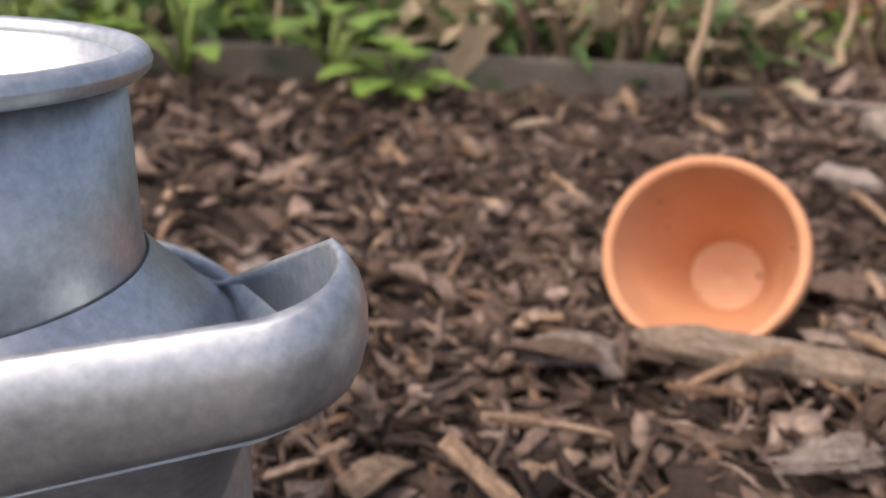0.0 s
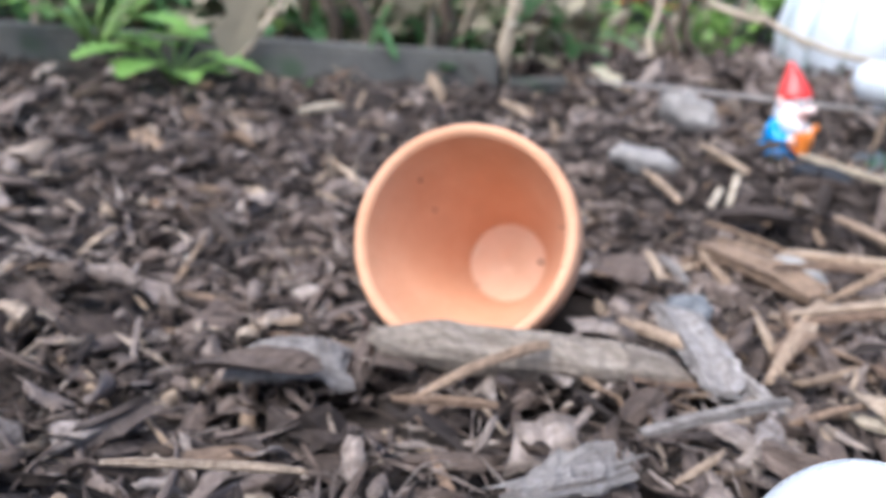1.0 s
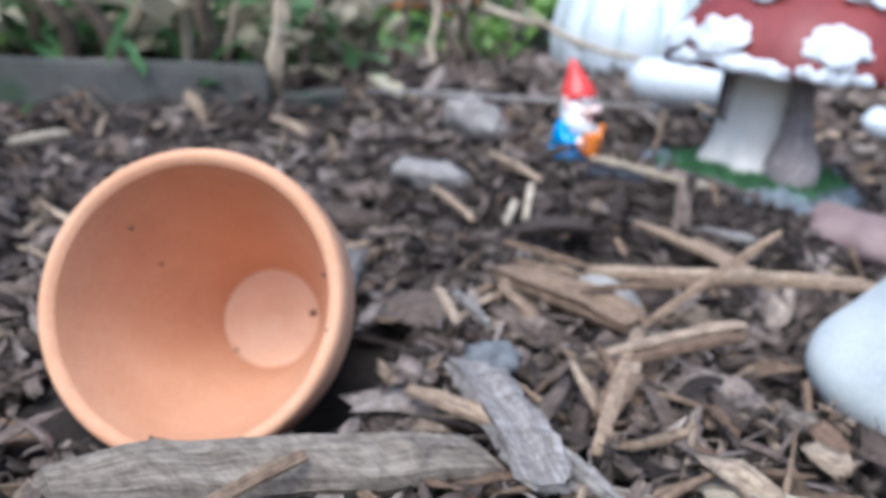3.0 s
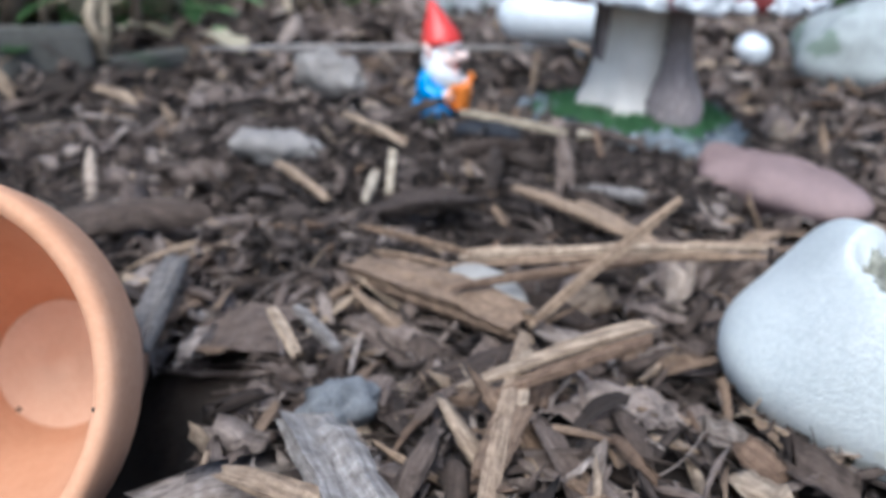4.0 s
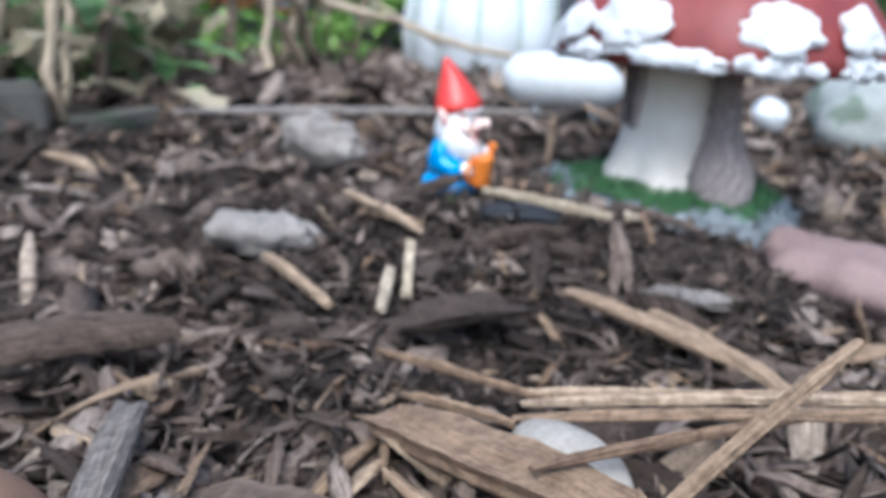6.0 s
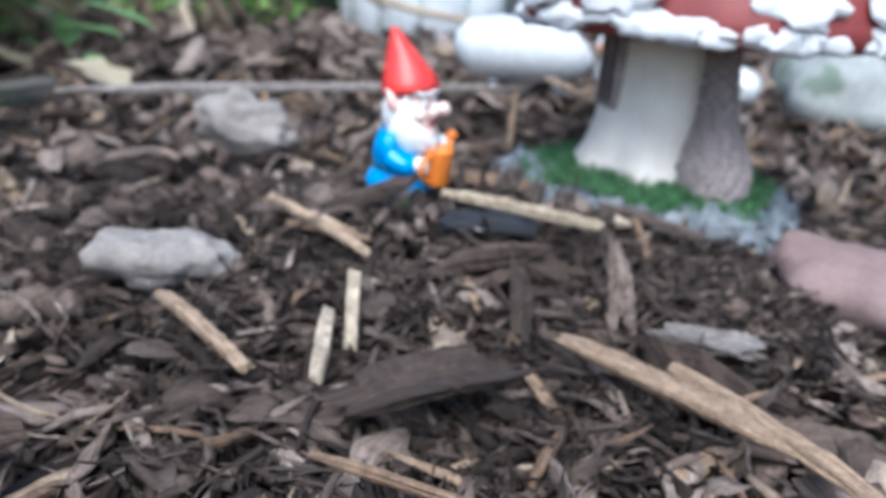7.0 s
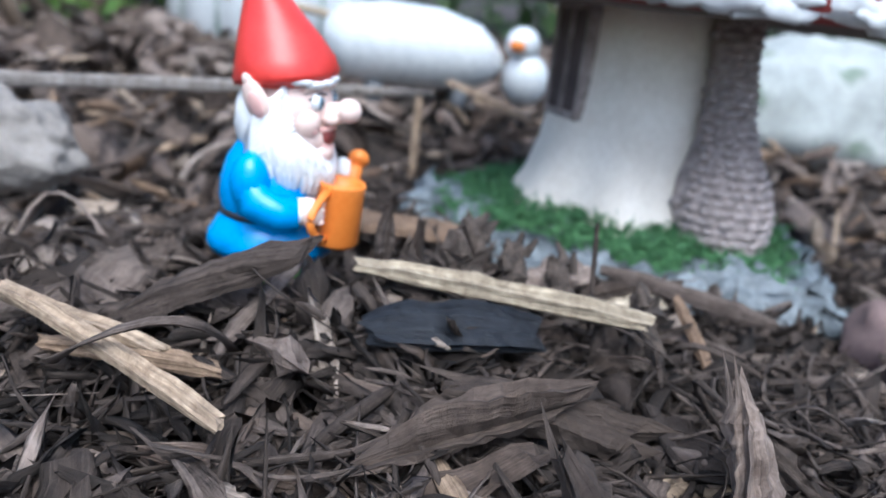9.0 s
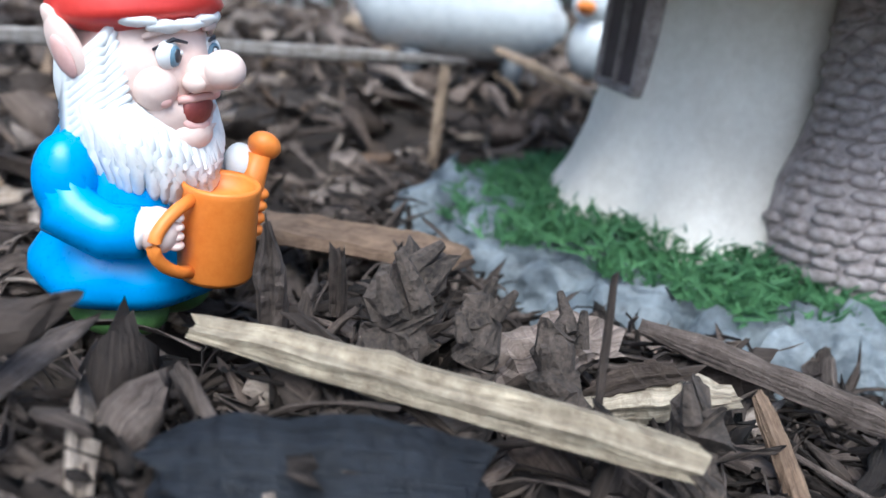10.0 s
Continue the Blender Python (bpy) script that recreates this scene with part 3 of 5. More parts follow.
    tube(loop, 0.0009, 10, bm, ORANGE)
    tube([(cx, cy + 0.0046, 0.0085), (cx + 0.0004, cy + 0.0072, 0.0135), (cx + 0.0008, cy + 0.0088, 0.0178), (cx + 0.0012, cy + 0.0096, 0.0212)], [0.0026, 0.0022, 0.0019, 0.0018], 16, bm, ORANGE)
    blob((cx + 0.0016, cy + 0.0104, 0.0224), (0.0024, 0.0028, 0.0020), bm, ORANGE, (-34, 0, 0))
    blob((cx - 0.0014, cy + 0.0086, 0.0196), (0.0024, 0.0024, 0.0030), bm, WHITE)
    for k in range(4):
        blob((cx + 0.0016, cy + 0.0082 + 0.0004 * k, 0.0098 + 0.0018 * k), (0.0015, 0.0013, 0.0010), bm, ORANGE, u=10, v=6)
    gnome = part("garden_gnome", bm, G)
    gnome.matrix_world = m
    return tagged(gnome, "painted gnome in red hat and blue coat with orange can", "garden gnome")


garden_gnome(pose(0.5664, 0.7668, 0.0182, 0, 0, -56) @ Matrix.Diagonal((0.91, 0.91, 0.91, 1)))


# ---- toadstool house ----
def toadstool_house(m):
    house = thing("toadstool_house", m, "painted toadstool house with red and white cap on rocks", "garden ornament")
    lobes = lambda a, z: 1 + 0.09 * math.sin(3 * a + 0.6) + 0.05 * math.sin(7 * a + 1.0) + 0.03 * math.sin(13 * a)
    base = bmesh.new()
    lathe(densify([(0.0, -0.016), (0.066, -0.016), (0.069, -0.010), (0.071, -0.005), (0.070, -0.001), (0.068, 0.003), (0.065, 0.006), (0.061, 0.009), (0.056, 0.011), (0.049, 0.0125), (0.030, 0.0145), (0.0, 0.015)], 4), 160, base, wobble=lobes)
    for w in base.verts:
        r = math.hypot(w.co.x, w.co.y)
        k = abs(noise.noise(w.co * 75)) + 0.6 * abs(noise.noise(w.co * 190))
        w.co.z += 0.014 * (k - 0.35) * min(1.0, r / 0.06) ** 3
        w.co.xy *= 1 + 0.16 * (abs(noise.noise(w.co * 80)) - 0.25) + 0.07 * noise.noise(w.co * 210)
    part("rock_base", base, rock_paint, house, "blue-grey painted rock base")
    moss = bmesh.new()
    rng = random.Random(5)
    for k in range(6500):
        a, r = rng.uniform(0, 2 * math.pi), 0.027 + 0.033 * rng.random()
        r *= 0.93 * lobes(a, 0)
        x, y = r * math.cos(a), r * math.sin(a)
        z = 0.0115 + 0.0045 * (1 - abs(r - 0.034) / 0.02) + rng.uniform(-0.001, 0.002)
        p = Vector((x, y, z))
        q = p + Vector((rng.gauss(0, 1), rng.gauss(0, 1), rng.uniform(0.1, 1.4))) * 0.0029
        side = (q - p).cross(Vector((rng.gauss(0, 1), rng.gauss(0, 1), 0.3))).normalized() * rng.uniform(0.0003, 0.0007)
        up = (q - p).cross(side).normalized() * 0.0004
        low = [moss.verts.new(p - side), moss.verts.new(p + side), moss.verts.new(p + up)]
        tip = moss.verts.new(q)
        for i in range(3):
            moss.faces.new((low[i], low[(i + 1) % 3], tip))
    part("moss", moss, moss_paint, house, "dark green painted moss", False)
    bed = lathe([(0.020, 0.0135), (0.034, 0.0150), (0.046, 0.0135), (0.052, 0.0105)], 60, wobble=lobes)
    part("moss_bed", bed, moss_paint, house)
    stem = bmesh.new()
    foot = lambda a, z: 1 + max(0.0, 1 - (z - 0.010) / 0.028) * (0.10 * math.sin(5 * a + 0.8) + 0.06 * math.sin(9 * a)) + 0.01 * math.sin(4 * a + z * 90)
    lathe([(0.038, 0.008), (0.0365, 0.0125), (0.0338, 0.0175), (0.0305, 0.0240), (0.0278, 0.0330), (0.0258, 0.0450), (0.0246, 0.0600), (0.0240, 0.0750), (0.0245, 0.0900)], 72, stem, wobble=foot)
    for w in stem.verts:
        a = math.atan2(w.co.y, w.co.x)
        w.co.xy *= 1 + 0.02 * noise.noise(Vector((math.cos(a) * 9, math.sin(a) * 9, w.co.z * 12)))
    part("stem", stem, stem_cream, house, "cream stem with flared foot")
    cap = bmesh.new()
    off = pose(0.009, -0.009, 0)
    under = [(0.020, 0.0800), (0.045, 0.0765), (0.066, 0.0745), (0.0735, 0.0755)]
    top = [(0.0735, 0.0755), (0.0770, 0.0785), (0.0768, 0.0840), (0.072, 0.0960), (0.061, 0.110), (0.045, 0.121), (0.024, 0.128), (0.0, 0.130)]
    wavy = lambda a, z: 1 + 0.02 * math.sin(5 * a) + 0.012 * math.sin(11 * a + 2)
    part("cap_underside", lathe(under, 72, wobble=wavy, m=off), cap_under, house, "dark brown underside of the cap")
    dome = lathe(top, 72, cap, wobble=wavy, m=off)
    part("cap", dome, cap_red, house, "dark red domed cap")
    # raised white patches on the cap
    prof = [(0.0770, 0.0820), (0.0750, 0.0900), (0.067, 0.103), (0.054, 0.117), (0.036, 0.126), (0.016, 0.130)]
    rng = random.Random(3)
    spots = [(i * 2 * math.pi / 9 + rng.uniform(-0.15, 0.15), 0.9 + rng.uniform(-0.2, 0.6), rng.uniform(0.0095, 0.0155)) for i in range(9)]
    spots += [(i * 2 * math.pi / 6 + 0.4, 3.0 + rng.uniform(-0.3, 0.3), rng.uniform(0.009, 0.014)) for i in range(6)] + [(1.0, 4.7, 0.012)]
    for a, at, size in spots:
        i = min(int(at), len(prof) - 2)
        f = at - i
        r, z = prof[i][0] * (1 - f) + prof[i + 1][0] * f, prof[i][1] * (1 - f) + prof[i + 1][1] * f
        slope = math.degrees(math.atan2(prof[i + 1][1] - prof[i][1], prof[i][0] - prof[i + 1][0]))
        m2 = off @ pose(r * math.cos(a), r * math.sin(a), z, 0, 0, math.degrees(a)) @ pose(0, 0, 0, 0, slope, 0)
        bm2 = blob((0, 0, 0), (size * 0.8, size * 1.15, 0.0036), None, 0, (0, 0, 0), 40, 20, 0.5, 130, int(a * 10))
        bmesh.ops.transform(bm2, matrix=m2, verts=bm2.verts)
        part("white_patch", bm2, cap_white, house, "raised white patch")
    # ragged white fringe on the cap's edge
    for k in range(16):
        a = 2 * math.pi * (k + rng.uniform(-0.3, 0.3)) / 16
        bm2 = blob((0, 0, 0), (0.0055, rng.uniform(0.012, 0.019), 0.0040), None, 0, (0, 0, 0), 40, 18, 0.6, 150, k)
        bmesh.ops.transform(bm2, matrix=off @ pose(0.0748 * math.cos(a), 0.0748 * math.sin(a), 0.0800, 0, 0, math.degrees(a)) @ pose(0, 0, 0, 0, 62, 0), verts=bm2.verts)
        part("white_fringe", bm2, cap_white, house, "ragged white fringe")
    # bark pillar of overlapping scales in front of the stem
    px, py = -0.0045, -0.0385
    pil = bmesh.new()
    pp = [(0.0076, 0.004), (0.0100, 0.010), (0.0134, 0.016), (0.0146, 0.023), (0.0130, 0.031), (0.0094, 0.039), (0.0070, 0.048), (0.0062, 0.062), (0.0064, 0.078), (0.0070, 0.090)]
    lathe(pp, 32, pil)
    for w in pil.verts:
        t = (w.co.z - 0.006) / 0.08
        w.co.x, w.co.y = w.co.x + px + 0.004 * t, w.co.y + py + 0.012 * t
    pillar = part("bark_pillar", pil, bark_paint, house, "purple-brown scaly bark trunk")
    scale = blob((0, 0, 0), (0.0014, 0.0027, 0.0015), None, 0, (0, 0, 0), 8, 6, 0.45, 500)
    scale_me = finish(scale, "bark_scale", bark_paint)
    rows = 30
    for j in range(rows):
        z = 0.009 + 0.078 * j / rows
        t = (z - 0.006) / 0.08
        r = np.interp(z, [p[1] for p in pp], [p[0] for p in pp])
        n = max(7, int(2 * math.pi * r / 0.0052))
        for k in range(n):
            a = 2 * math.pi * (k + 0.5 * (j % 2)) / n + rng.uniform(-0.12, 0.12)
            if math.sin(a) > 0.5:
                continue
            ob = new("bark_scale", scale_me)
            ob.parent = pillar
            ob.matrix_local = pose(px + 0.004 * t + r * math.cos(a), py + 0.012 * t + r * math.sin(a), z, 0, 0, math.degrees(a)) @ pose(0, 0, 0, rng.uniform(-14, 14), 18, 0) @ Matrix.Diagonal((1, rng.uniform(0.8, 1.25), rng.uniform(0.8, 1.2), 1))
    # window with dark frame let into the stem
    wa = radians(158)
    wm = pose(0.0246 * math.cos(wa), 0.0246 * math.sin(wa), 0.0585, 0, 0, math.degrees(wa))
    win = part("window", block((0.003, 0.017, 0.030), None, wm, 0.0006), window_paint, house, "dark painted window", False)
    for dy in (-0.0085, 0.0, 0.0085):
        part("window_bar", block((0.0042, 0.0016, 0.031), None, wm @ pose(0.0004, dy, 0), 0.0004), bark_paint, win, "", False)
    for dz in (-0.0155, 0.0155):
        part("window_rail", block((0.0042, 0.0186, 0.0018), None, wm @ pose(0.0004, 0, dz), 0.0004), bark_paint, win, "", False)
    return house


toadstool_house(pose(0.6975, 0.7680, 0.000))


# ---- stones ----
def stone(name, m, radii, mat, label, category, rough=0.18, freq=22.0, seed=0, u=40, v=26, group=""):
    bm = blob((0, 0, 0), radii, None, 0, (0, 0, 0), u, v, rough, freq, seed)
    ob = part(name, bm, mat)
    ob.matrix_world = m
    return tagged(ob, label, category, group)


def flint(m):
    """A rounded pale flint with a hollow that breaks its top."""
    bm = blob((0, 0, 0), (0.054, 0.040, 0.024), None, 0, (0, 0, 0), 180, 120, 0.10, 16, 4)
    for w in bm.verts:
        p = w.co
        # narrower nose towards -x
        p.z += 0.013 * math.exp(-((p.x + 0.0265) / 0.0125) ** 2) * max(0.0, min(1.0, p.z / 0.012))
        d = Vector((p.x + 0.010, p.y + 0.010, 0))
        q = math.hypot(d.x / 0.0225, d.y / 0.021)
        if p.z > 0.004 and q < 1.25:
            jag = 0.5 + 0.5 * noise.noise(p * 160) + 0.4 * noise.noise(p * 330)
            deep = max(0.0, 1 - q * q) ** 0.6 * (0.003 + 0.009 * jag)
            p.z -= deep
        if p.z > 0.0:
            for hx, hy in ((-0.0255, -0.002), (-0.0250, -0.0055), (-0.0145, -0.004), (-0.018, 0.004), (-0.0205, -0.0145), (-0.0105, 0.002), (-0.0155, -0.0175), (-0.0125, -0.0195), (-0.0095, -0.022), (-0.004, -0.008), (0.004, -0.004), (0.010, -0.014)):
                p.z -= 0.014 * math.exp(-((p.x - hx) ** 2 + (p.y - hy) ** 2) / 0.000007)
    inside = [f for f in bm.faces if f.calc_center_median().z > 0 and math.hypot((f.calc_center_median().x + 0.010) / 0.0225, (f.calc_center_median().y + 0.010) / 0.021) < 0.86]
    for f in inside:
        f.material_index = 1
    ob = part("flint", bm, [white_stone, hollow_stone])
    ob.matrix_world = m
    return tagged(ob, "large pale blue-grey flint with a broken hollow on mulch", "stone")


flint(pose(0.576, 0.502, 0.012, 0, 0, -38))
stone("white_pebble", pose(0.4090, 0.4045, 0.0260, 0, 0, 20), (0.018, 0.017, 0.0265), white_glaze, "smooth white rounded pebble on bark mulch", "pebble", 0.05, 20, 2)
stone("sandstone", pose(0.6770, 0.6465, 0.006, 6, 4, -70), (0.040, 0.023, 0.013), pink_stone, "flat dusky pink sandstone lying on bark mulch", "stone", 0.28, 36, 3, 64, 40)
stone("pebble", pose(0.4945, 0.5855, 0.0105, 0, 10, -66), (0.0140, 0.0080, 0.0068), pale_pebble, "pale buff pebble among straw and wood chips", "pebble", 0.2, 60, 6)
stone("grey_stone", pose(0.4380, 0.5500, 0.009, 0, 0, 10), (0.0095, 0.0065, 0.006), grey_stone, "rough blue-grey stone in bark mulch", "stone", 0.36, 210, 7)
stone("dry_clod", pose(0.4770, 0.7430, 0.014, 0, 4, -14), (0.021, 0.011, 0.008), clod_grey, "rough light grey clod lying on mulch", "clod", 0.3, 110, 9, 64, 40)
stone("dry_clod", pose(0.5420, 0.8600, 0.024, 0, 14, -40), (0.023, 0.014, 0.013), clod_grey, "pale grey lump among bark chips", "clod", 0.3, 100, 12, 64, 40)
stone("concrete_block", pose(1.075, 0.845, 0.02, 0, 0, -20), (0.105, 0.085, 0.056), concrete, "weathered pale concrete lump with mossy sides", "stone", 0.22, 20, 13)
stone("white_stone", pose(0.935, 0.900, 0.024, 0, 0, 10), (0.017, 0.014, 0.014), white_glaze, "small bright white stone on the mulch", "stone", 0.15, 50, 14)


# ---- white ornaments further back ----
def white_figurine(m):
    fig = thing("white_figurine", m, "white glazed ceramic animal ornament lying on mulch", "garden ornament")
    bm = tube([(-0.042, 0, 0.0), (-0.040, 0, 0.001), (-0.033, 0, 0.002), (-0.015, 0, 0.003), (0.010, 0, 0.002), (0.028, 0, 0.0), (0.037, 0, -0.001), (0.040, 0, -0.001)], [0.004, 0.010, 0.0165, 0.019, 0.019, 0.016, 0.010, 0.005], 24)
    part("body", bm, white_glaze, fig)
    part("end_cap", blob((0.0385, 0, -0.001), (0.004, 0.0065, 0.0065)), white_glaze, fig)
    for x in (-0.018, 0.022):
        for y in (-0.008, 0.008):
            part("foot", tube([(x, y, -0.014), (x, y, -0.026)], [0.0045, 0.004], 10), dark_panel, fig, "dark stubby foot")
    return fig


white_figurine(pose(0.735, 0.912, 0.046, 0, 0, -36))


def bird_ornament(m):
    bird = thing("bird_ornament", m, "small round white ceramic bird with an orange bill", "garden ornament")
    part("body", blob((0, 0, 0), (0.0125, 0.0110, 0.0130), rough=0.05, freq=60), white_glaze, bird)
    part("head", blob((-0.004, 0.001, 0.0165), (0.0085, 0.0080, 0.0080)), white_glaze, bird)
    part("bill", blob((-0.0125, -0.003, 0.0155), (0.0055, 0.0036, 0.0028), turn=(0, 8, 20)), orange_paint, bird, "orange bill")
    return bird


bird_ornament(pose(0.7800, 0.8800, 0.0385, 0, 0, 0))


def ribbed_pot(m):
    pot = thing("ribbed_pot", m, "large white ribbed ceramic pot with grey-green grooves", "flower pot")
    rib = lambda a, z: 1 + 0.05 * abs(math.sin(7 * a))
    part("body", lathe([(0.0, 0.0), (0.060, 0.0), (0.085, 0.012), (0.103, 0.045), (0.108, 0.085), (0.100, 0.125), (0.082, 0.155), (0.060, 0.170), (0.0, 0.174)], 112, wobble=rib), white_glaze, pot)
    for k in range(14):
        a = math.pi * k / 7
        pts = [((r * 1.004) * math.cos(a), (r * 1.004) * math.sin(a), z) for r, z in ((0.085, 0.012), (0.103, 0.045), (0.108, 0.085), (0.100, 0.125), (0.082, 0.155))]
        part("groove", tube(pts, [0.0015, 0.003, 0.003, 0.003, 0.001], 6), green_groove, pot, "grey-green groove")
    am = pose(0, 0, 0, 0, 0, -62)
    part("panel", block((0.012, 0.052, 0.12), None, am @ pose(0.107, 0, 0.105), 0.004), dark_panel, pot, "dark grey panel", False)
    return pot


ribbed_pot(pose(0.935, 1.335, -0.022, 0, 0, 0))


# ---- bark mulch ----
TREADS = [(0.212, 0.352, 0.050), (0.5625, 0.762, 0.0190), (0.698, 0.768, 0.066), (0.576, 0.502, 0.036), (0.4080, 0.3952, 0.014), (0.672, 0.637, 0.025), (0.965, 1.335, 0.10), (1.075, 0.845, 0.09)]


def clear(x, y, margin=0.0, gap=0.047):
    """Whether nothing stands at that place of the bed."""
    for cx, cy, r in TREADS:
        if (x - cx) ** 2 + (y - cy) ** 2 < (r + margin) ** 2:
            return False
    # the lying pot
    ax, ay = FOOT.x - RIM.x, FOOT.y - RIM.y
    s = ((x - RIM.x) * ax + (y - RIM.y) * ay) / (ax * ax + ay * ay)
    if -0.42 < s < 1.15:
        off = abs((x - RIM.x) * ay - (y - RIM.y) * ax) / math.hypot(ax, ay)
        return off > gap + margin
    return True


def scatter(rng, count, x0, x1, y0, y1, size, kinds, lift, gap=0.047):
    """Places for loose chips: kind of shape, its pose as a 4 x 4 array."""
    out = []
    while len(out) < count:
        x, y = rng.uniform(x0, x1), rng.uniform(y0, y1)
        if y > edge_y(x) - 0.01 + (0.35 if x > 0.45 else 0.0) or not clear(x, y, 0.004, gap):
            continue
        pool = kinds[rng.choice(len(kinds), p=None)]
        L = rng.uniform(*size) * (1.35 if pool is SPLINTERS else 1.0)
        if pool is FLAKES and 0.47 < x < 0.70 and 0.62 < y < 0.77:
            L *= 0.5
        shape = pool[rng.integers(len(pool))]
        tilt = 30 if pool is not SHREDS else 34
        roll = rng.normal(0, tilt)
        if pool is SHREDS:
            roll = rng.normal(0, 55)
        elif pool is FIBRES:
            roll = rng.normal(90, 25)
        m = pose(x, y, max(height(x, y), -0.010) + rng.uniform(*lift), roll, rng.normal(0, tilt * 0.7), rng.uniform(0, 360))
        out.append((shape, np.array(m) @ np.diag((L, L * rng.uniform(0.7, 1.2), L * rng.uniform(0.8, 1.3), 1.0)), L))
    return out


def joined(name, groups, materials):
    """One mesh of many chips; groups: lists of scattered chips, one for each material."""
    V, F, C, U, M = [], [], [], [], []
    base = 0
    quads = np.array(FLAKES[0][1])
    caps = np.array(FLAKES[0][2])
    for slot, chips in enumerate(groups):
        for shape, m, L in chips:
            v = shape[0] @ m[:3, :3].T + m[:3, 3]
            V.append(v)
            U.append(shape[3] * L)
            F.append(quads + base)
            C.append(caps + base)
            M.append(slot)
            base += len(v)
    V, U = np.concatenate(V), np.concatenate(U)
    F, C = np.concatenate(F), np.concatenate(C)
    nq, nc = len(F), len(C)
    me = bpy.data.meshes.new(name)
    me.vertices.add(len(V))
    me.vertices.foreach_set("co", V.astype(np.float32).ravel())
    loops = np.concatenate([F.ravel(), C.ravel()]).astype(np.int32)
    me.loops.add(len(loops))
    me.loops.foreach_set("vertex_index", loops)
    me.polygons.add(nq + nc)
    me.polygons.foreach_set("loop_start", np.concatenate([np.arange(nq) * 4, nq * 4 + np.arange(nc) * AROUND]).astype(np.int32))
    slots = np.array(M)
    me.polygons.foreach_set("material_index", np.concatenate([np.repeat(slots, len(quads)), np.repeat(slots, len(caps))]).astype(np.int32))
    layer = me.uv_layers.new(name="grain")
    layer.data.foreach_set("uv", U[loops].astype(np.float32).ravel())
    me.update(calc_edges=True)
    me.validate()
    for m in materials:
        me.materials.append(m)
    return me


rng = np.random.default_rng(23)
AREA = (-0.35, 1.25, 0.36, 1.15)
brown = scatter(rng, 5200, *AREA, (0.010, 0.030), [FLAKES, FLAKES, CHUNKS, SHREDS, SHREDS, SPLINTERS], (-0.003, 0.008))
brown += scatter(rng, 4200, 0.2, 0.75, 0.38, 0.85, (0.005, 0.018), [FLAKES, CHUNKS, SHREDS, SHREDS, SPLINTERS, FIBRES], (0.000, 0.010))
tan = scatter(rng, 620, *AREA, (0.010, 0.030), [SPLINTERS, FLAKES, SPLINTERS], (0.002, 0.009))
tan += scatter(rng, 160, 0.40, 0.66, 0.48, 0.68, (0.010, 0.028), [SPLINTERS, SPLINTERS, FLAKES], (0.003, 0.009))
dark = scatter(rng, 3600, *AREA, (0.008, 0.026), [SHREDS, SHREDS, FLAKES], (-0.002, 0.007))
dark += scatter(rng, 2600, 0.45, 0.74, 0.63, 0.82, (0.004, 0.020), [SHREDS, SHREDS, SHREDS, CHUNKS], (0.002, 0.010))
dark += scatter(rng, 1800, 0.47, 0.70, 0.62, 0.77, (0.006, 0.017), [SHREDS, SHREDS, SHREDS, FLAKES], (0.003, 0.010))
dark += scatter(rng, 1500, 0.47, 0.70, 0.62, 0.77, (0.006, 0.018), [SHREDS, SHREDS, SPLINTERS], (0.003, 0.010))
dark += scatter(rng, 2600, 0.45, 0.74, 0.63, 0.82, (0.008, 0.028), [FIBRES], (0.003, 0.011))
brown += scatter(rng, 2400, 0.2, 0.75, 0.38, 0.85, (0.008, 0.024), [FIBRES], (0.002, 0.008))
brown += scatter(rng, 900, 0.28, 0.46, 0.50, 0.66, (0.005, 0.013), [FLAKES, CHUNKS, SPLINTERS], (0.000, 0.005), 0.042)
brown += scatter(rng, 1500, 0.45, 1.3, 1.10, 1.55, (0.016, 0.040), [FLAKES, CHUNKS, SPLINTERS], (0.012, 0.022))
mulch = new("bark_mulch", joined("bark_mulch", [brown, tan, dark], [bark_many, tan_many, dark_many]))
tagged(mulch, "loose brown shredded bark mulch covering the bed", "mulch", kind="stuff")

# the pieces nearest the walk, each on its own
def near_shapes(count, width, thick, bend, twist, curl, ragged, taper, ridges):
    out = []
    for _ in range(count):
        L = rng.uniform(0.017, 0.032)
        out.append(chip_shape(rng, L, L * rng.uniform(*width), L * rng.uniform(*thick), rng.normal(0, bend), rng.normal(0, twist), rng.normal(0, curl), ragged, taper, 9, 8, ridges))
    return out


near = [(near_shapes(10, (0.22, 0.42), (0.05, 0.11), 0.35, 0.5, 0.25, 0.22, 0.8, 0.14), bark_one), (near_shapes(12, (0.07, 0.18), (0.04, 0.08), 0.5, 2.2, 0.3, 0.8, 1.0, 0.4), dark_one),
        (near_shapes(8, (0.07, 0.15), (0.04, 0.08), 0.3, 0.8, 0.0, 0.6, 0.9, 0.15), tan_one), (near_shapes(8, (0.3, 0.5), (0.18, 0.3), 0.15, 0.4, 0.0, 0.18, 0.5, 0.25), bark_one), (near_shapes(12, (0.08, 0.2), (0.04, 0.09), 0.45, 2.0, 0.3, 0.8, 1.0, 0.4), bark_one)]
near_meshes = [[chip_mesh("bark_chip", s, mat) for s in pool] for pool, mat in near]
stretch = [(0.22, 0.50, 0.42, 0.56, 90), (0.40, 0.62, 0.52, 0.68, 100), (0.47, 0.66, 0.64, 0.76, 110)]
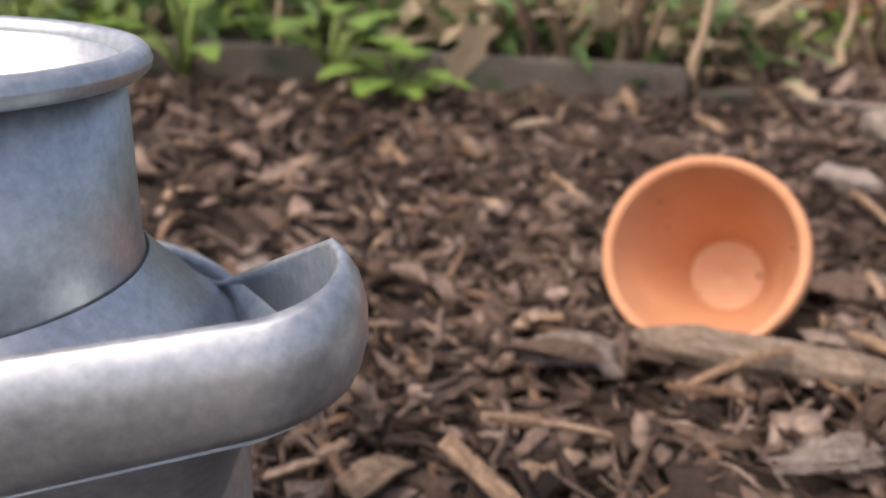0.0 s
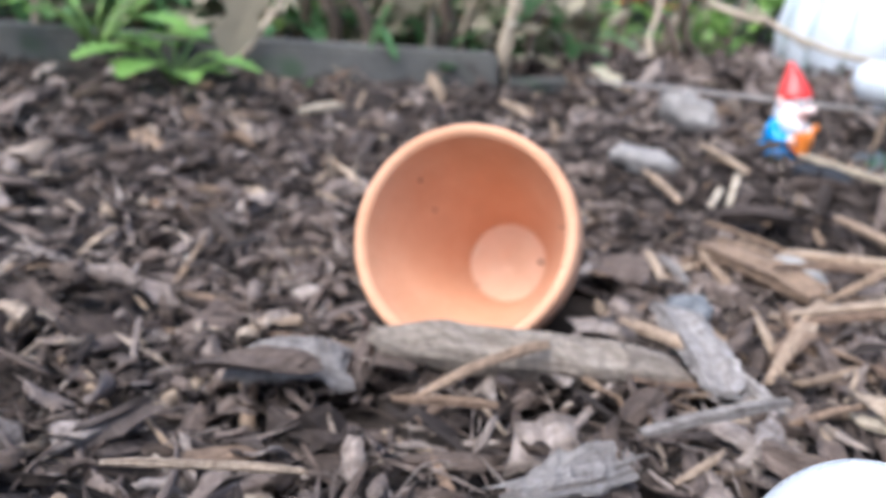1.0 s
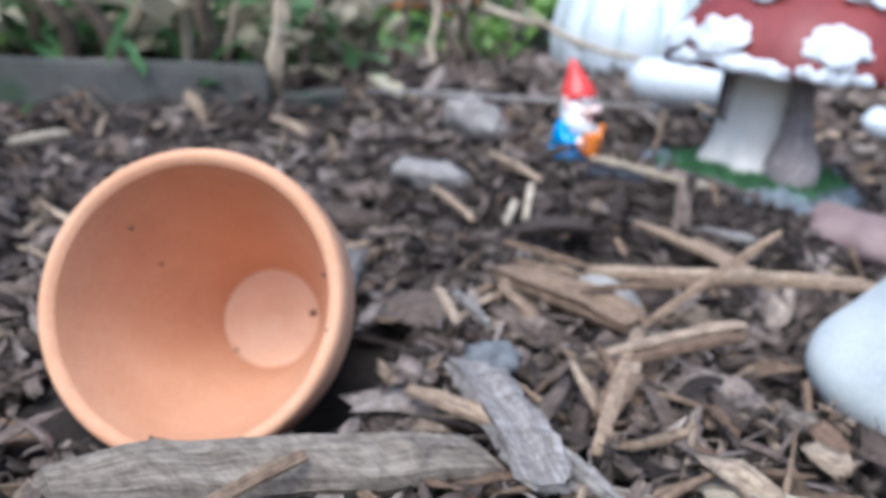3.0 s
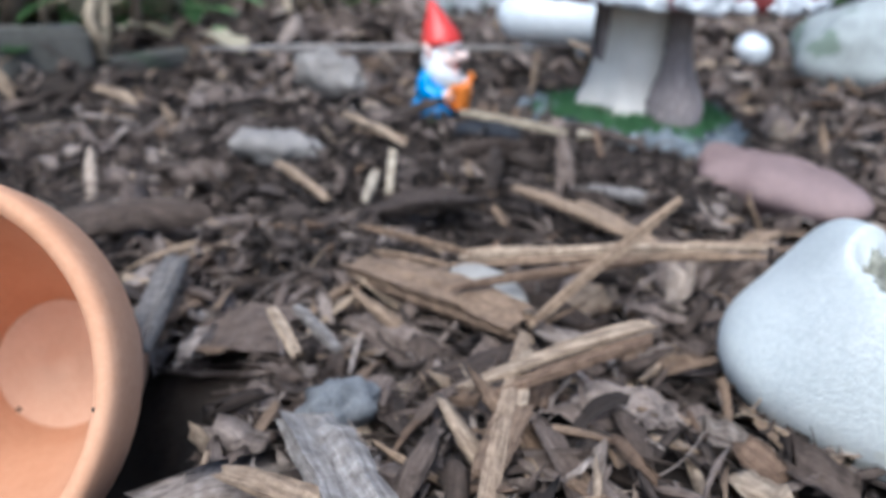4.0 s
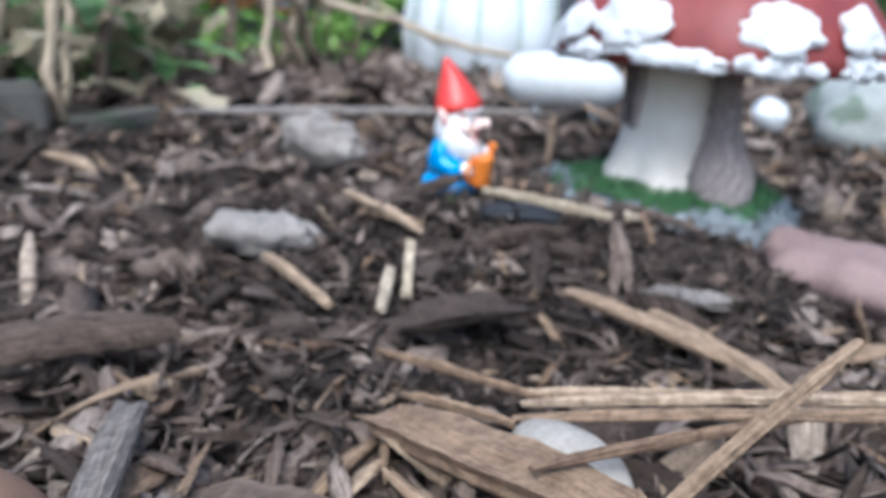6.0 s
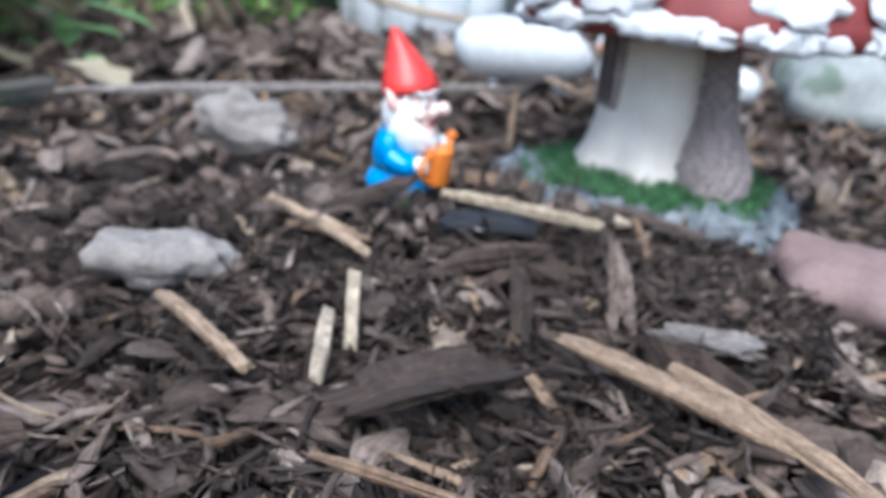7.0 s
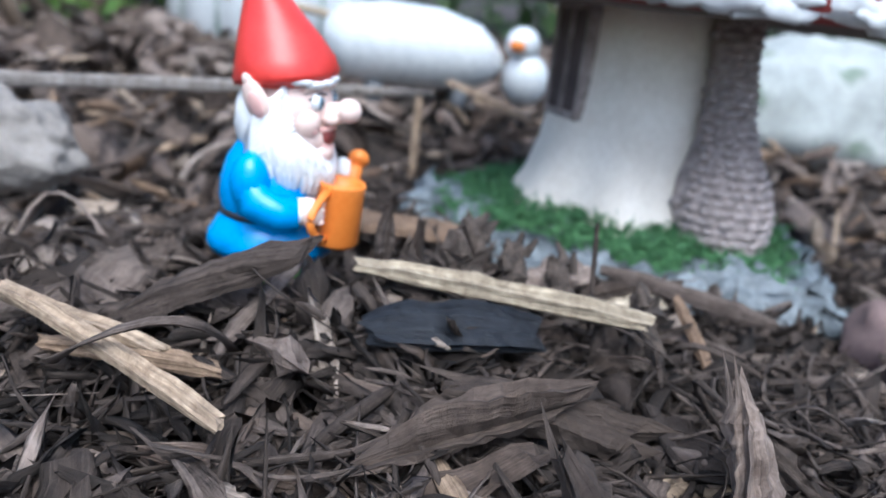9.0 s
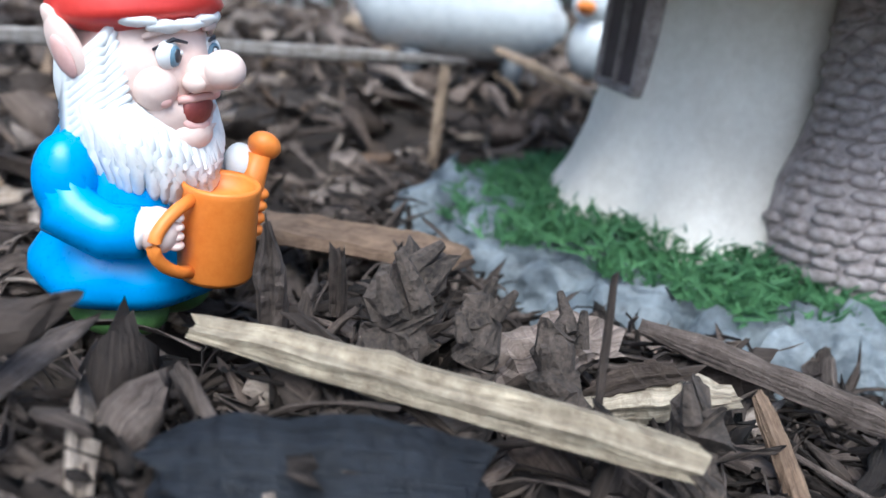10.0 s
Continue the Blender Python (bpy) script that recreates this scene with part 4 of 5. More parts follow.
for x0, x1, y0, y1, count in stretch:
    made = 0
    while made < count:
        x, y = rng.uniform(x0, x1), rng.uniform(y0, y1)
        if not clear(x, y, 0.008, 0.058):
            continue
        which = rng.integers(len(near_meshes)) if x0 < 0.45 else (1, 4, 1, 4, 3)[rng.integers(5)]
        pool = near_meshes[which]
        ob = new("bark_chip", pool[rng.integers(len(pool))])
        L = rng.uniform(0.7, 1.15) if y0 < 0.6 else rng.uniform(0.45, 0.85)
        ob.matrix_world = pose(x, y, height(x, y) + rng.uniform(0.004, 0.009), rng.normal(40, 45) if which in (1, 4) else rng.normal(0, 20), rng.normal(0, 12), rng.uniform(0, 360)) @ Matrix.Diagonal((L, L, L, 1))
        ob.parent = mulch
        made += 1


# ---- larger loose pieces of wood ----
def piece(name, a, b, width, thick, mat, label, category="wood chip", bend=0.05, twist=0.2, curl=0.0, roll=0, ragged=0.12, taper=0.25, seed=0, group="", ridges=0.08):
    """One piece of wood or bark from a to b."""
    r = np.random.default_rng(100 + seed)
    a, b = Vector(a), Vector(b)
    d = b - a
    me = chip_mesh(name, chip_shape(r, d.length, width * 0.62, thick * 0.75, bend, twist, curl, ragged, taper, 16, 14, ridges, 0.45), mat)
    ob = new(name, me)
    ob.matrix_world = Matrix.Translation((a + b) / 2) @ d.to_track_quat("X", "Z").to_matrix().to_4x4() @ pose(0, 0, 0, roll, 0, 0)
    return tagged(ob, label, category, group)


piece("wood_block", (0.3325, 0.509, 0.0135), (0.4180, 0.505, 0.0120), 0.020, 0.015, beige_one, "weathered grey-brown split wood propping the terracotta pot", "wood", 0.02, 0.1, 0, 20, 0.1, 0.35, 1)
forked = piece("forked_bark", (0.4280, 0.5430, 0.012), (0.4268, 0.4890, 0.014), 0.015, 0.010, grey_one, "grey forked piece of bark on the mulch", "bark", 0.10, 0.2, 0, 0, 0.2, 0.3, 2, ridges=0.16)
for k, (a, b) in enumerate((((0.4285, 0.514, 0.013), (0.4400, 0.484, 0.012)),)):
    fork = piece("fork", a, b, 0.0075, 0.006, grey_one, "", "", 0.1, 0.2, 0, 0, 0.3, 0.6, 3 + 50 * k)
    fork.parent = forked
    fork.matrix_parent_inverse = forked.matrix_world.inverted()
piece("wood_chip", (0.446, 0.503, 0.010), (0.488, 0.555, 0.014), 0.0058, 0.004, tan_one, "bent pale brown strip of split wood", "wood chip", 0.25, 0.3, seed=4)
piece("twig", (0.3955, 0.4625, 0.0185), (0.4300, 0.4660, 0.0270), 0.0035, 0.0035, grey_one, "thin pale twig lying across the mulch", "twig", 0.05, 0, seed=5, taper=0.3)
piece("wood_chip", (0.460, 0.484, 0.012), (0.490, 0.466, 0.012), 0.008, 0.005, cream_one, "fresh cream-coloured splinter of wood", "wood chip", seed=6)
piece("wood_strip", (0.5645, 0.7355, 0.0262), (0.5972, 0.6965, 0.0232), 0.0075, 0.0050, cream_one, "straight pale strip of split wood before the gnome", "wood chip", 0.02, 0.25, 0, 12, 0.12, 0.2, 7)
piece("charred_bark", (0.5545, 0.7200, 0.0215), (0.5790, 0.7060, 0.0205), 0.0125, 0.003, slate_wood, "smooth dark grey flake of charred bark", "bark", 0.14, 0.1, 0.15, 30, 0.12, 0.7, 8)
piece("stick", (0.470, 0.875, 0.038), (0.692, 0.853, 0.036), 0.0055, 0.005, grey_one, "long thin weathered stick lying behind the gnome", "stick", 0.02, 0.1, seed=9, taper=0.2)
piece("stick", (0.727, 0.880, 0.037), (0.742, 0.842, 0.026), 0.005, 0.004, tan_one, "short pale stick behind the toadstool", "stick", seed=10)
piece("stick", (0.678, 0.845, 0.036), (0.672, 0.838, 0.008), 0.005, 0.004, tan_one, "short upright stick in the mulch", "stick", seed=11)
piece("wood_chunk", (0.4680, 0.6170, 0.010), (0.4915, 0.5640, 0.012), 0.0200, 0.010, tan_one, "broad pale chunk of split wood with coarse grain", "wood chip", 0.06, 0.1, 0, 10, 0.15, 0.3, 12)
STRAWS = [((0.4900, 0.6000, 0.014), (0.5570, 0.5460, 0.028)), ((0.4955, 0.5650, 0.010), (0.5326, 0.5567, 0.0435)), ((0.4790, 0.5790, 0.0177), (0.5400, 0.5640, 0.0230)), ((0.4960, 0.6060, 0.013), (0.5600, 0.5490, 0.029)), ((0.478, 0.645, 0.012), (0.505, 0.605, 0.012)), ((0.5050, 0.6010, 0.015), (0.5620, 0.5480, 0.030)), ((0.5000, 0.6120, 0.012), (0.5500, 0.5700, 0.020)), ((0.4740, 0.6220, 0.012), (0.4880, 0.5970, 0.015))]
for k, (a, b) in enumerate(STRAWS):
    piece("straw", a, b, 0.0042 - 0.0003 * k, 0.003, tan_one, "long dry tan straw lying on the mulch", "straw", 0.04, 0.2, seed=20 + k, group="straws on the mulch")
piece("wood_strip", (0.4640, 0.5330, 0.015), (0.5015, 0.5265, 0.0245), 0.0048, 0.003, tan_one, "splintered tan strip lying beside its twin", "wood chip", 0.06, 0.4, seed=31)
piece("wood_chip", (0.4797, 0.5431, 0.017), (0.4640, 0.5215, 0.015), 0.0062, 0.003, tan_one, "pale splinter of wood under a tan strip", "wood chip", 0.05, 0.3, seed=29)
piece("wood_chip", (0.4680, 0.5270, 0.016), (0.4530, 0.5130, 0.013), 0.0110, 0.003, tan_one, "broad tan flake of wood", "wood chip", 0.1, 0.3, seed=28)
piece("wood_strip", (0.4620, 0.5385, 0.0148), (0.5023, 0.5300, 0.0265), 0.0062, 0.003, tan_one, "long splintered tan strip of wood", "wood chip", 0.06, 0.4, seed=30)
piece("wood_chip", (0.4325, 0.5850, 0.0175), (0.4335, 0.5670, 0.014), 0.005, 0.003, tan_one, "small upright cream splinter", "wood chip", seed=32)
piece("wood_chip", (0.4405, 0.5900, 0.014), (0.4440, 0.5690, 0.012), 0.0045, 0.003, grey_one, "small weathered grey splinter of wood", "wood chip", seed=33)
piece("bark_roll", (0.3880, 0.6840, 0.011), (0.4310, 0.6810, 0.012), 0.017, 0.012, bark_one, "curled brown roll of bark", "bark", 0.05, 0.1, -0.3, 0, 0.1, 0.1, 34)
piece("bark_strip", (0.4010, 0.5880, 0.010), (0.4195, 0.6450, 0.009), 0.012, 0.004, grey_one, "broad grey strip of bark", "bark", 0.08, 0.3, 0.1, seed=35)
piece("wood_chip", (0.5640, 0.6360, 0.013), (0.5590, 0.5820, 0.013), 0.0070, 0.004, tan_one, "long pale split of wood beside straw", "wood chip", 0.05, 0.2, seed=36)
piece("wood_splinter", (0.5128, 0.6968, 0.0222), (0.5063, 0.6850, 0.0070), 0.0054, 0.003, cream_one, "upright leaf-shaped splinter of pale wood", "wood chip", 0.02, 0.1, 0, 0, 0.1, 0.95, 37)
piece("wood_splinter", (0.5040, 0.6925, 0.0150), (0.4895, 0.6680, 0.0120), 0.0055, 0.0035, cream_one, "pale tapered splinter of wood", "wood chip", 0.03, 0.2, seed=38)
piece("wood_strip", (0.4710, 0.7190, 0.0145), (0.4800, 0.6850, 0.0085), 0.0065, 0.005, tan_one, "broken pale strip of wood", "wood chip", 0.05, 0.3, seed=39)
piece("wood_strip", (0.5136, 0.7573, 0.0242), (0.5250, 0.7128, 0.0190), 0.0045, 0.003, tan_one, "splintered tan strip by the gnome", "wood chip", 0.05, 0.4, seed=40)
piece("wood_plank", (0.578, 0.795, 0.018), (0.620, 0.760, 0.016), 0.016, 0.005, tan_one, "flat tan slab of split wood behind the gnome", "wood chip", 0.03, 0.1, seed=41)
piece("dark_root", (0.5280, 0.7480, 0.0190), (0.5490, 0.7300, 0.0330), 0.0075, 0.0060, dark_one, "dark fibrous piece of bark across the gnome's foot", "bark", 0.12, 0.8, seed=42)


def bark_stub(a, b, radius, seed, prongs):
    """A knobbly broken stub of bark with splintered prongs at its top."""
    r = random.Random(seed)
    a, b = Vector(a), Vector(b)
    bm = bmesh.new()
    n = 12
    pts = [a.lerp(b, k / (n - 1)) + Vector((r.gauss(0, 1), r.gauss(0, 1), 0)) * radius * 0.12 for k in range(n)]
    tube(pts, [radius * (1.0 - 0.35 * k / n) * r.uniform(0.8, 1.2) for k in range(n)], 16, bm)
    for w in bm.verts:
        w.co += (w.co - a.lerp(b, 0.5)).normalized() * radius * (0.6 * noise.noise(w.co * 380) + 0.4 * noise.noise(w.co * 900))
    for k in range(prongs):
        base = a.lerp(b, r.uniform(0.6, 0.95)) + Vector((r.gauss(0, 1), r.gauss(0, 1), 0)) * radius * 0.5
        end = base + (b - a).normalized() * radius * r.uniform(0.5, 1.1) + Vector((r.gauss(0, 1), r.gauss(0, 1), r.uniform(0, 1))) * radius * 0.5
        tube([base, base.lerp(end, 0.5), end], [radius * 0.34, radius * 0.26, radius * 0.14], 7, bm)
    ob = part("bark_stub", bm, dark_rough, smooth=False)
    return tagged(ob, "dark knobbly broken stub of bark", "bark")


dark_rough = surface("rough_dark_bark", (0.014, 0.010, 0.008), (0.12, 0.09, 0.072), 420, 0.85, 4, 1.0, 0.0012)
bark_stub((0.5820, 0.7290, 0.016), (0.5895, 0.7320, 0.0325), 0.0046, 1, 4)
bark_stub((0.590, 0.720, 0.014), (0.593, 0.725, 0.029), 0.0030, 2, 4)
bark_stub((0.597, 0.712, 0.012), (0.601, 0.720, 0.026), 0.0032, 3, 4)
bark_stub((0.600, 0.697, 0.012), (0.606, 0.703, 0.0245), 0.0035, 4, 3)
piece("thin_twig", (0.594, 0.706, 0.018), (0.597, 0.710, 0.037), 0.0013, 0.0012, dark_one, "thin dark upright twig", "twig", 0.03, 0.1, seed=44)
piece("wood_block", (0.1764, 0.5496, 0.006), (0.2150, 0.4930, 0.005), 0.024, 0.007, grey_one, "flat pale rectangular piece of wood", "wood chip", 0.02, 0.1, 0, 0, 0.05, 0.05, 45)
piece("wood_chip", (0.2489, 0.6388, -0.0120), (0.2990, 0.6397, -0.0090), 0.007, 0.004, tan_one, "pale tan splinter on the mulch", "wood chip", seed=46)
piece("wood_chip", (0.3110, 0.6190, -0.0040), (0.2700, 0.6160, -0.0120), 0.010, 0.004, tan_one, "pale grey-tan flake of wood", "wood chip", seed=47)
piece("wood_chip", (0.2700, 0.8150, 0.0115), (0.2960, 0.8340, 0.0140), 0.014, 0.005, cream_one, "cream wood chip far back on the bed", "wood chip", seed=48)
piece("wood_splinter", (0.2760, 0.4330, 0.016), (0.3000, 0.4100, 0.014), 0.0085, 0.003, tan_one, "leaf-shaped tan splinter of wood", "wood chip", 0.05, 0.3, 0, 20, 0.1, 0.95, 110)
piece("twig", (0.2848, 0.4352, 0.024), (0.3207, 0.4509, 0.012), 0.0030, 0.0026, tan_one, "thin tan twig across dark bark", "twig", 0.05, 0.2, seed=111)
piece("bark_flake", (0.2880, 0.4960, 0.010), (0.3160, 0.4930, 0.012), 0.013, 0.004, bark_one, "lifted grey flake of bark on the mulch", "bark", 0.25, 0.4, 0.2, 12, 0.35, 0.6, 112)
piece("bark_flake", (0.3640, 0.4440, 0.014), (0.3900, 0.4560, 0.013), 0.018, 0.004, grey_one, "flat grey torn flake of bark", "bark", 0.12, 0.4, 0.2, 6, 0.4, 0.6, 113, "", 0.2)
stone("white_pebble", pose(0.2566, 0.6137, -0.0125, 0, 0, 30), (0.0085, 0.0060, 0.0050), pale_pebble, "small pale pebble half buried in mulch", "pebble", 0.15, 80, 21)
piece("wood_chip", (0.4100, 0.5350, 0.012), (0.4310, 0.5060, 0.015), 0.009, 0.004, tan_one, "tan-orange splinter behind the split wood", "wood chip", 0.06, 0.4, seed=115)
piece("bark_curl", (0.2950, 0.5040, 0.0080), (0.3260, 0.5080, 0.0080), 0.026, 0.005, grey_one, "arched curl of grey bark", "bark", 0.5, 0.1, -0.3, 0, 0.1, 0.2, 49)
piece("twig", (0.345, 0.480, 0.014), (0.380, 0.500, 0.020), 0.004, 0.003, tan_one, "bent tan twig in front of the wood block", "twig", 0.2, 0.3, seed=50)
piece("twig", (0.338, 0.478, 0.014), (0.364, 0.476, 0.015), 0.004, 0.003, tan_one, "short tan twig on the mulch", "twig", seed=51)


# shaggy bark, stubs and splinters round the gnome's feet
SHAG = [((0.556, 0.747, 0.016), (0.559, 0.730, 0.012), 0.0060, 0.004, bark_one), ((0.548, 0.746, 0.016), (0.552, 0.730, 0.012), 0.005, 0.004, deep_one), ((0.566, 0.735, 0.016), (0.540, 0.734, 0.014), 0.004, 0.004, deep_one),
        ((0.574, 0.733, 0.0265), (0.581, 0.714, 0.021), 0.0015, 0.0016, deep_one), ((0.576, 0.735, 0.028), (0.571, 0.728, 0.020), 0.0012, 0.0013, deep_one),
        ((0.605, 0.716, 0.017), (0.614, 0.711, 0.021), 0.003, 0.0025, deep_one), ((0.540, 0.700, 0.016), (0.566, 0.690, 0.021), 0.007, 0.006, deep_one),
        ((0.555, 0.705, 0.019), (0.575, 0.683, 0.014), 0.006, 0.005, deep_one), ((0.5500, 0.6800, 0.0240), (0.5390, 0.6610, 0.0150), 0.0075, 0.005, deep_one), ((0.5785, 0.6720, 0.0270), (0.5760, 0.6640, 0.0100), 0.0075, 0.004, bark_one)]
for k, (a, b, w, h, mat) in enumerate(SHAG):
    piece("shaggy_bark", a, b, w * 1.5, h * 1.2, mat, "shaggy torn brown bark strip on the mulch", "bark", 0.18, 0.9, 0, 25 * (k % 4) - 30, 0.5, 0.7, 70 + k, "torn bark by the gnome", 0.22)
piece("bark_stub", (0.577, 0.744, 0.016), (0.573, 0.739, 0.034), 0.005, 0.004, dark_one, "thin dark splintered stub of bark", "bark", 0.1, 0.6, 0, 0, 0.8, 0.8, 90)
piece("bark_stub", (0.586, 0.744, 0.018), (0.582, 0.739, 0.031), 0.0035, 0.003, dark_one, "small dark splintered stub of bark", "bark", 0.1, 0.6, 0, 0, 0.8, 0.8, 91)
piece("dark_stick", (0.624, 0.724, 0.019), (0.640, 0.690, 0.015), 0.005, 0.0045, dark_one, "dark brown stick leaning on the rocky base", "stick", 0.03, 0.2, seed=92)
piece("wood_splinter", (0.619, 0.703, 0.021), (0.617, 0.692, 0.010), 0.0042, 0.002, tan_one, "small upright tan splinter of wood", "wood chip", 0.05, 0.4, seed=93)
piece("wood_chip", (0.606, 0.715, 0.0165), (0.619, 0.708, 0.018), 0.008, 0.005, cream_one, "broken cream wood chip on dark bark", "wood chip", 0.05, 0.2, 0, 15, 0.4, 0.5, 94)
piece("wood_chip", (0.600, 0.728, 0.015), (0.612, 0.722, 0.021), 0.011, 0.007, bark_one, "torn light brown lump of bark", "bark", 0.1, 0.3, 0, 20, 0.4, 0.5, 95, "", 0.2)
piece("wood_strip", (0.514, 0.760, 0.022), (0.528, 0.735, 0.019), 0.0042, 0.0032, tan_one, "broken tan stick beside the gnome", "stick", 0.03, 0.2, seed=96)
piece("wood_strip", (0.516, 0.748, 0.018), (0.534, 0.729, 0.017), 0.0055, 0.0035, tan_one, "broken pale stick beside the gnome", "stick", 0.05, 0.2, seed=97)
piece("bark_flake", (0.4930, 0.6560, 0.011), (0.5250, 0.6530, 0.013), 0.028, 0.005, bark_one, "broad thin flake of grey-brown bark", "bark", 0.1, 0.2, 0.2, 0, 0.3, 0.5, 98)
piece("wood_strip", (0.5465, 0.6560, 0.015), (0.5600, 0.6020, 0.013), 0.010, 0.005, tan_one, "long pale split of wood with dark edge", "wood chip", 0.03, 0.2, seed=99)
piece("bark_flake", (0.575, 0.650, 0.013), (0.588, 0.632, 0.013), 0.018, 0.004, grey_one, "flat grey flake of bark beside the sandstone", "bark", 0.05, 0.2, 0.1, 0, 0.2, 0.4, 100)


# ---- plants behind the edging ----
def leaf_blade(bm, base, tip, width, lobes, rng, droop=0.2):
    """A leaf from base to tip, with teeth or lobes, folded along the midrib."""
    base, tip = Vector(base), Vector(tip)
    d = tip - base
    side = d.cross(Vector((0, 0, 1)))
    side = side.normalized() if side.length > 1e-6 else Vector((1, 0, 0))
    n = 2 * lobes + 2
    mid, left, right = [], [], []
    for i in range(n + 1):
        s = i / n
        w = width * math.sin(math.pi * min(1.0, s * 0.9 + 0.08)) ** 0.8 * (1.0 if i % 2 else 0.5)
        c = base + d * s + Vector((0, 0, -droop * d.length * s * s))
        lift = Vector((0, 0, 0.25 * w))
        mid.append(bm.verts.new(c))
        left.append(bm.verts.new(c + side * w + lift))
        right.append(bm.verts.new(c - side * w + lift))
    for i in range(n):
        bm.faces.new((mid[i], mid[i + 1], left[i + 1], left[i]))
        bm.faces.new((mid[i + 1], mid[i], right[i], right[i + 1]))


def weed(m, label, leaves, size, mat, seed, lobes=4, rise=0.7):
    plant = thing("weed", m, label, "weed")
    r = random.Random(seed)
    for k in range(leaves):
        a = 2 * math.pi * (k + r.uniform(-0.3, 0.3)) / leaves
        reach, up = size * r.uniform(0.5, 1.0), size * rise * r.uniform(0.3, 1.2)
        joint = Vector((reach * 0.4 * math.cos(a), reach * 0.4 * math.sin(a), up * 0.8))
        end = Vector((reach * math.cos(a), reach * math.sin(a), up))
        part("stalk", tube([(0, 0, 0), joint * 0.5 + Vector((0, 0, up * 0.1)), joint], [size * 0.02, size * 0.016, size * 0.012], 6), stalk_green, plant)
        bm = bmesh.new()
        leaf_blade(bm, joint, end, size * r.uniform(0.13, 0.24), lobes, r)
        leaf = part("leaf", bm, mat, plant, smooth=False)
    return plant


weed(pose(-0.02, 0.90, 0.008), "bright green leafy weed growing at the timber edging", 12, 0.10, leaf_bright, 1, 3, 1.0)
weed(pose(0.10, 0.93, 0.02), "pale green lobed weed hanging over the timber edging", 11, 0.10, leaf_bright, 2, 4, 0.6)
weed(pose(0.165, 0.905, 0.006), "green weed with toothed leaves on the mulch", 11, 0.085, leaf_bright, 3, 4, 0.4)
weed(pose(-0.16, 0.88, 0.006), "leafy green weed beside the edging", 12, 0.11, leaf_mid, 4, 3, 0.8)
weed(pose(-0.30, 0.92, 0.006), "leafy green weed beside the edging", 12, 0.11, leaf_bright, 5, 3, 0.8)


def dry_stem(points, radius, mat, label, seed=0):
    r = random.Random(seed)
    pts = [Vector(points[0]).lerp(Vector(points[-1]), k / 6) if len(points) == 2 else None for k in range(7)]
    if len(points) > 2:
        pts = [Vector(p) for p in points]
    pts = [p + Vector((r.uniform(-1, 1), r.uniform(-1, 1), r.uniform(-1, 1))) * radius * 0.8 for p in pts]
    ob = part("dead_weed", tube(pts, [radius * (1 - 0.5 * k / len(pts)) for k in range(len(pts))], 8), mat)
    return tagged(ob, label, "plant stem", "dry stems behind the edging")


dry_stem([(0.20, 0.955, 0.012), (0.28, 1.02, 0.16)], 0.0035, stalk_dry, "dry straw-coloured stem leaning over the edging", 1)
dry_stem([(0.425, 1.028, 0.012), (0.432, 1.05, 0.16)], 0.005, stalk_dry, "dry pale stem standing at the edging", 2)
dry_stem([(0.04, 0.955, 0.01), (0.05, 0.98, 0.16)], 0.0035, stalk_dry, "dry pinkish stem standing at the edging", 3)
dry_stem([(0.66, 1.18, 0.09), (0.80, 1.02, 0.045)], 0.004, stalk_dry, "long dry stem leaning down over the mulch", 4)
dry_stem([(0.69, 1.14, 0.09), (0.74, 1.09, 0.055)], 0.002, stalk_dry, "short dry stem over the mulch", 5)
r = random.Random(9)
for k in range(26):
    x = 0.22 + 0.022 * k + r.uniform(-0.02, 0.02)
    y = edge_y(x) + r.uniform(0.05, 0.30)
    lean = r.uniform(-0.10, 0.10)
    dry_stem([(x, y, 0.01), (x + lean, y + r.uniform(-0.05, 0.08), r.uniform(0.10, 0.30))], r.uniform(0.002, 0.009), stalk_brown if r.random() < 0.6 else stalk_dry, "dry brown woody stem behind the edging", 30 + k)


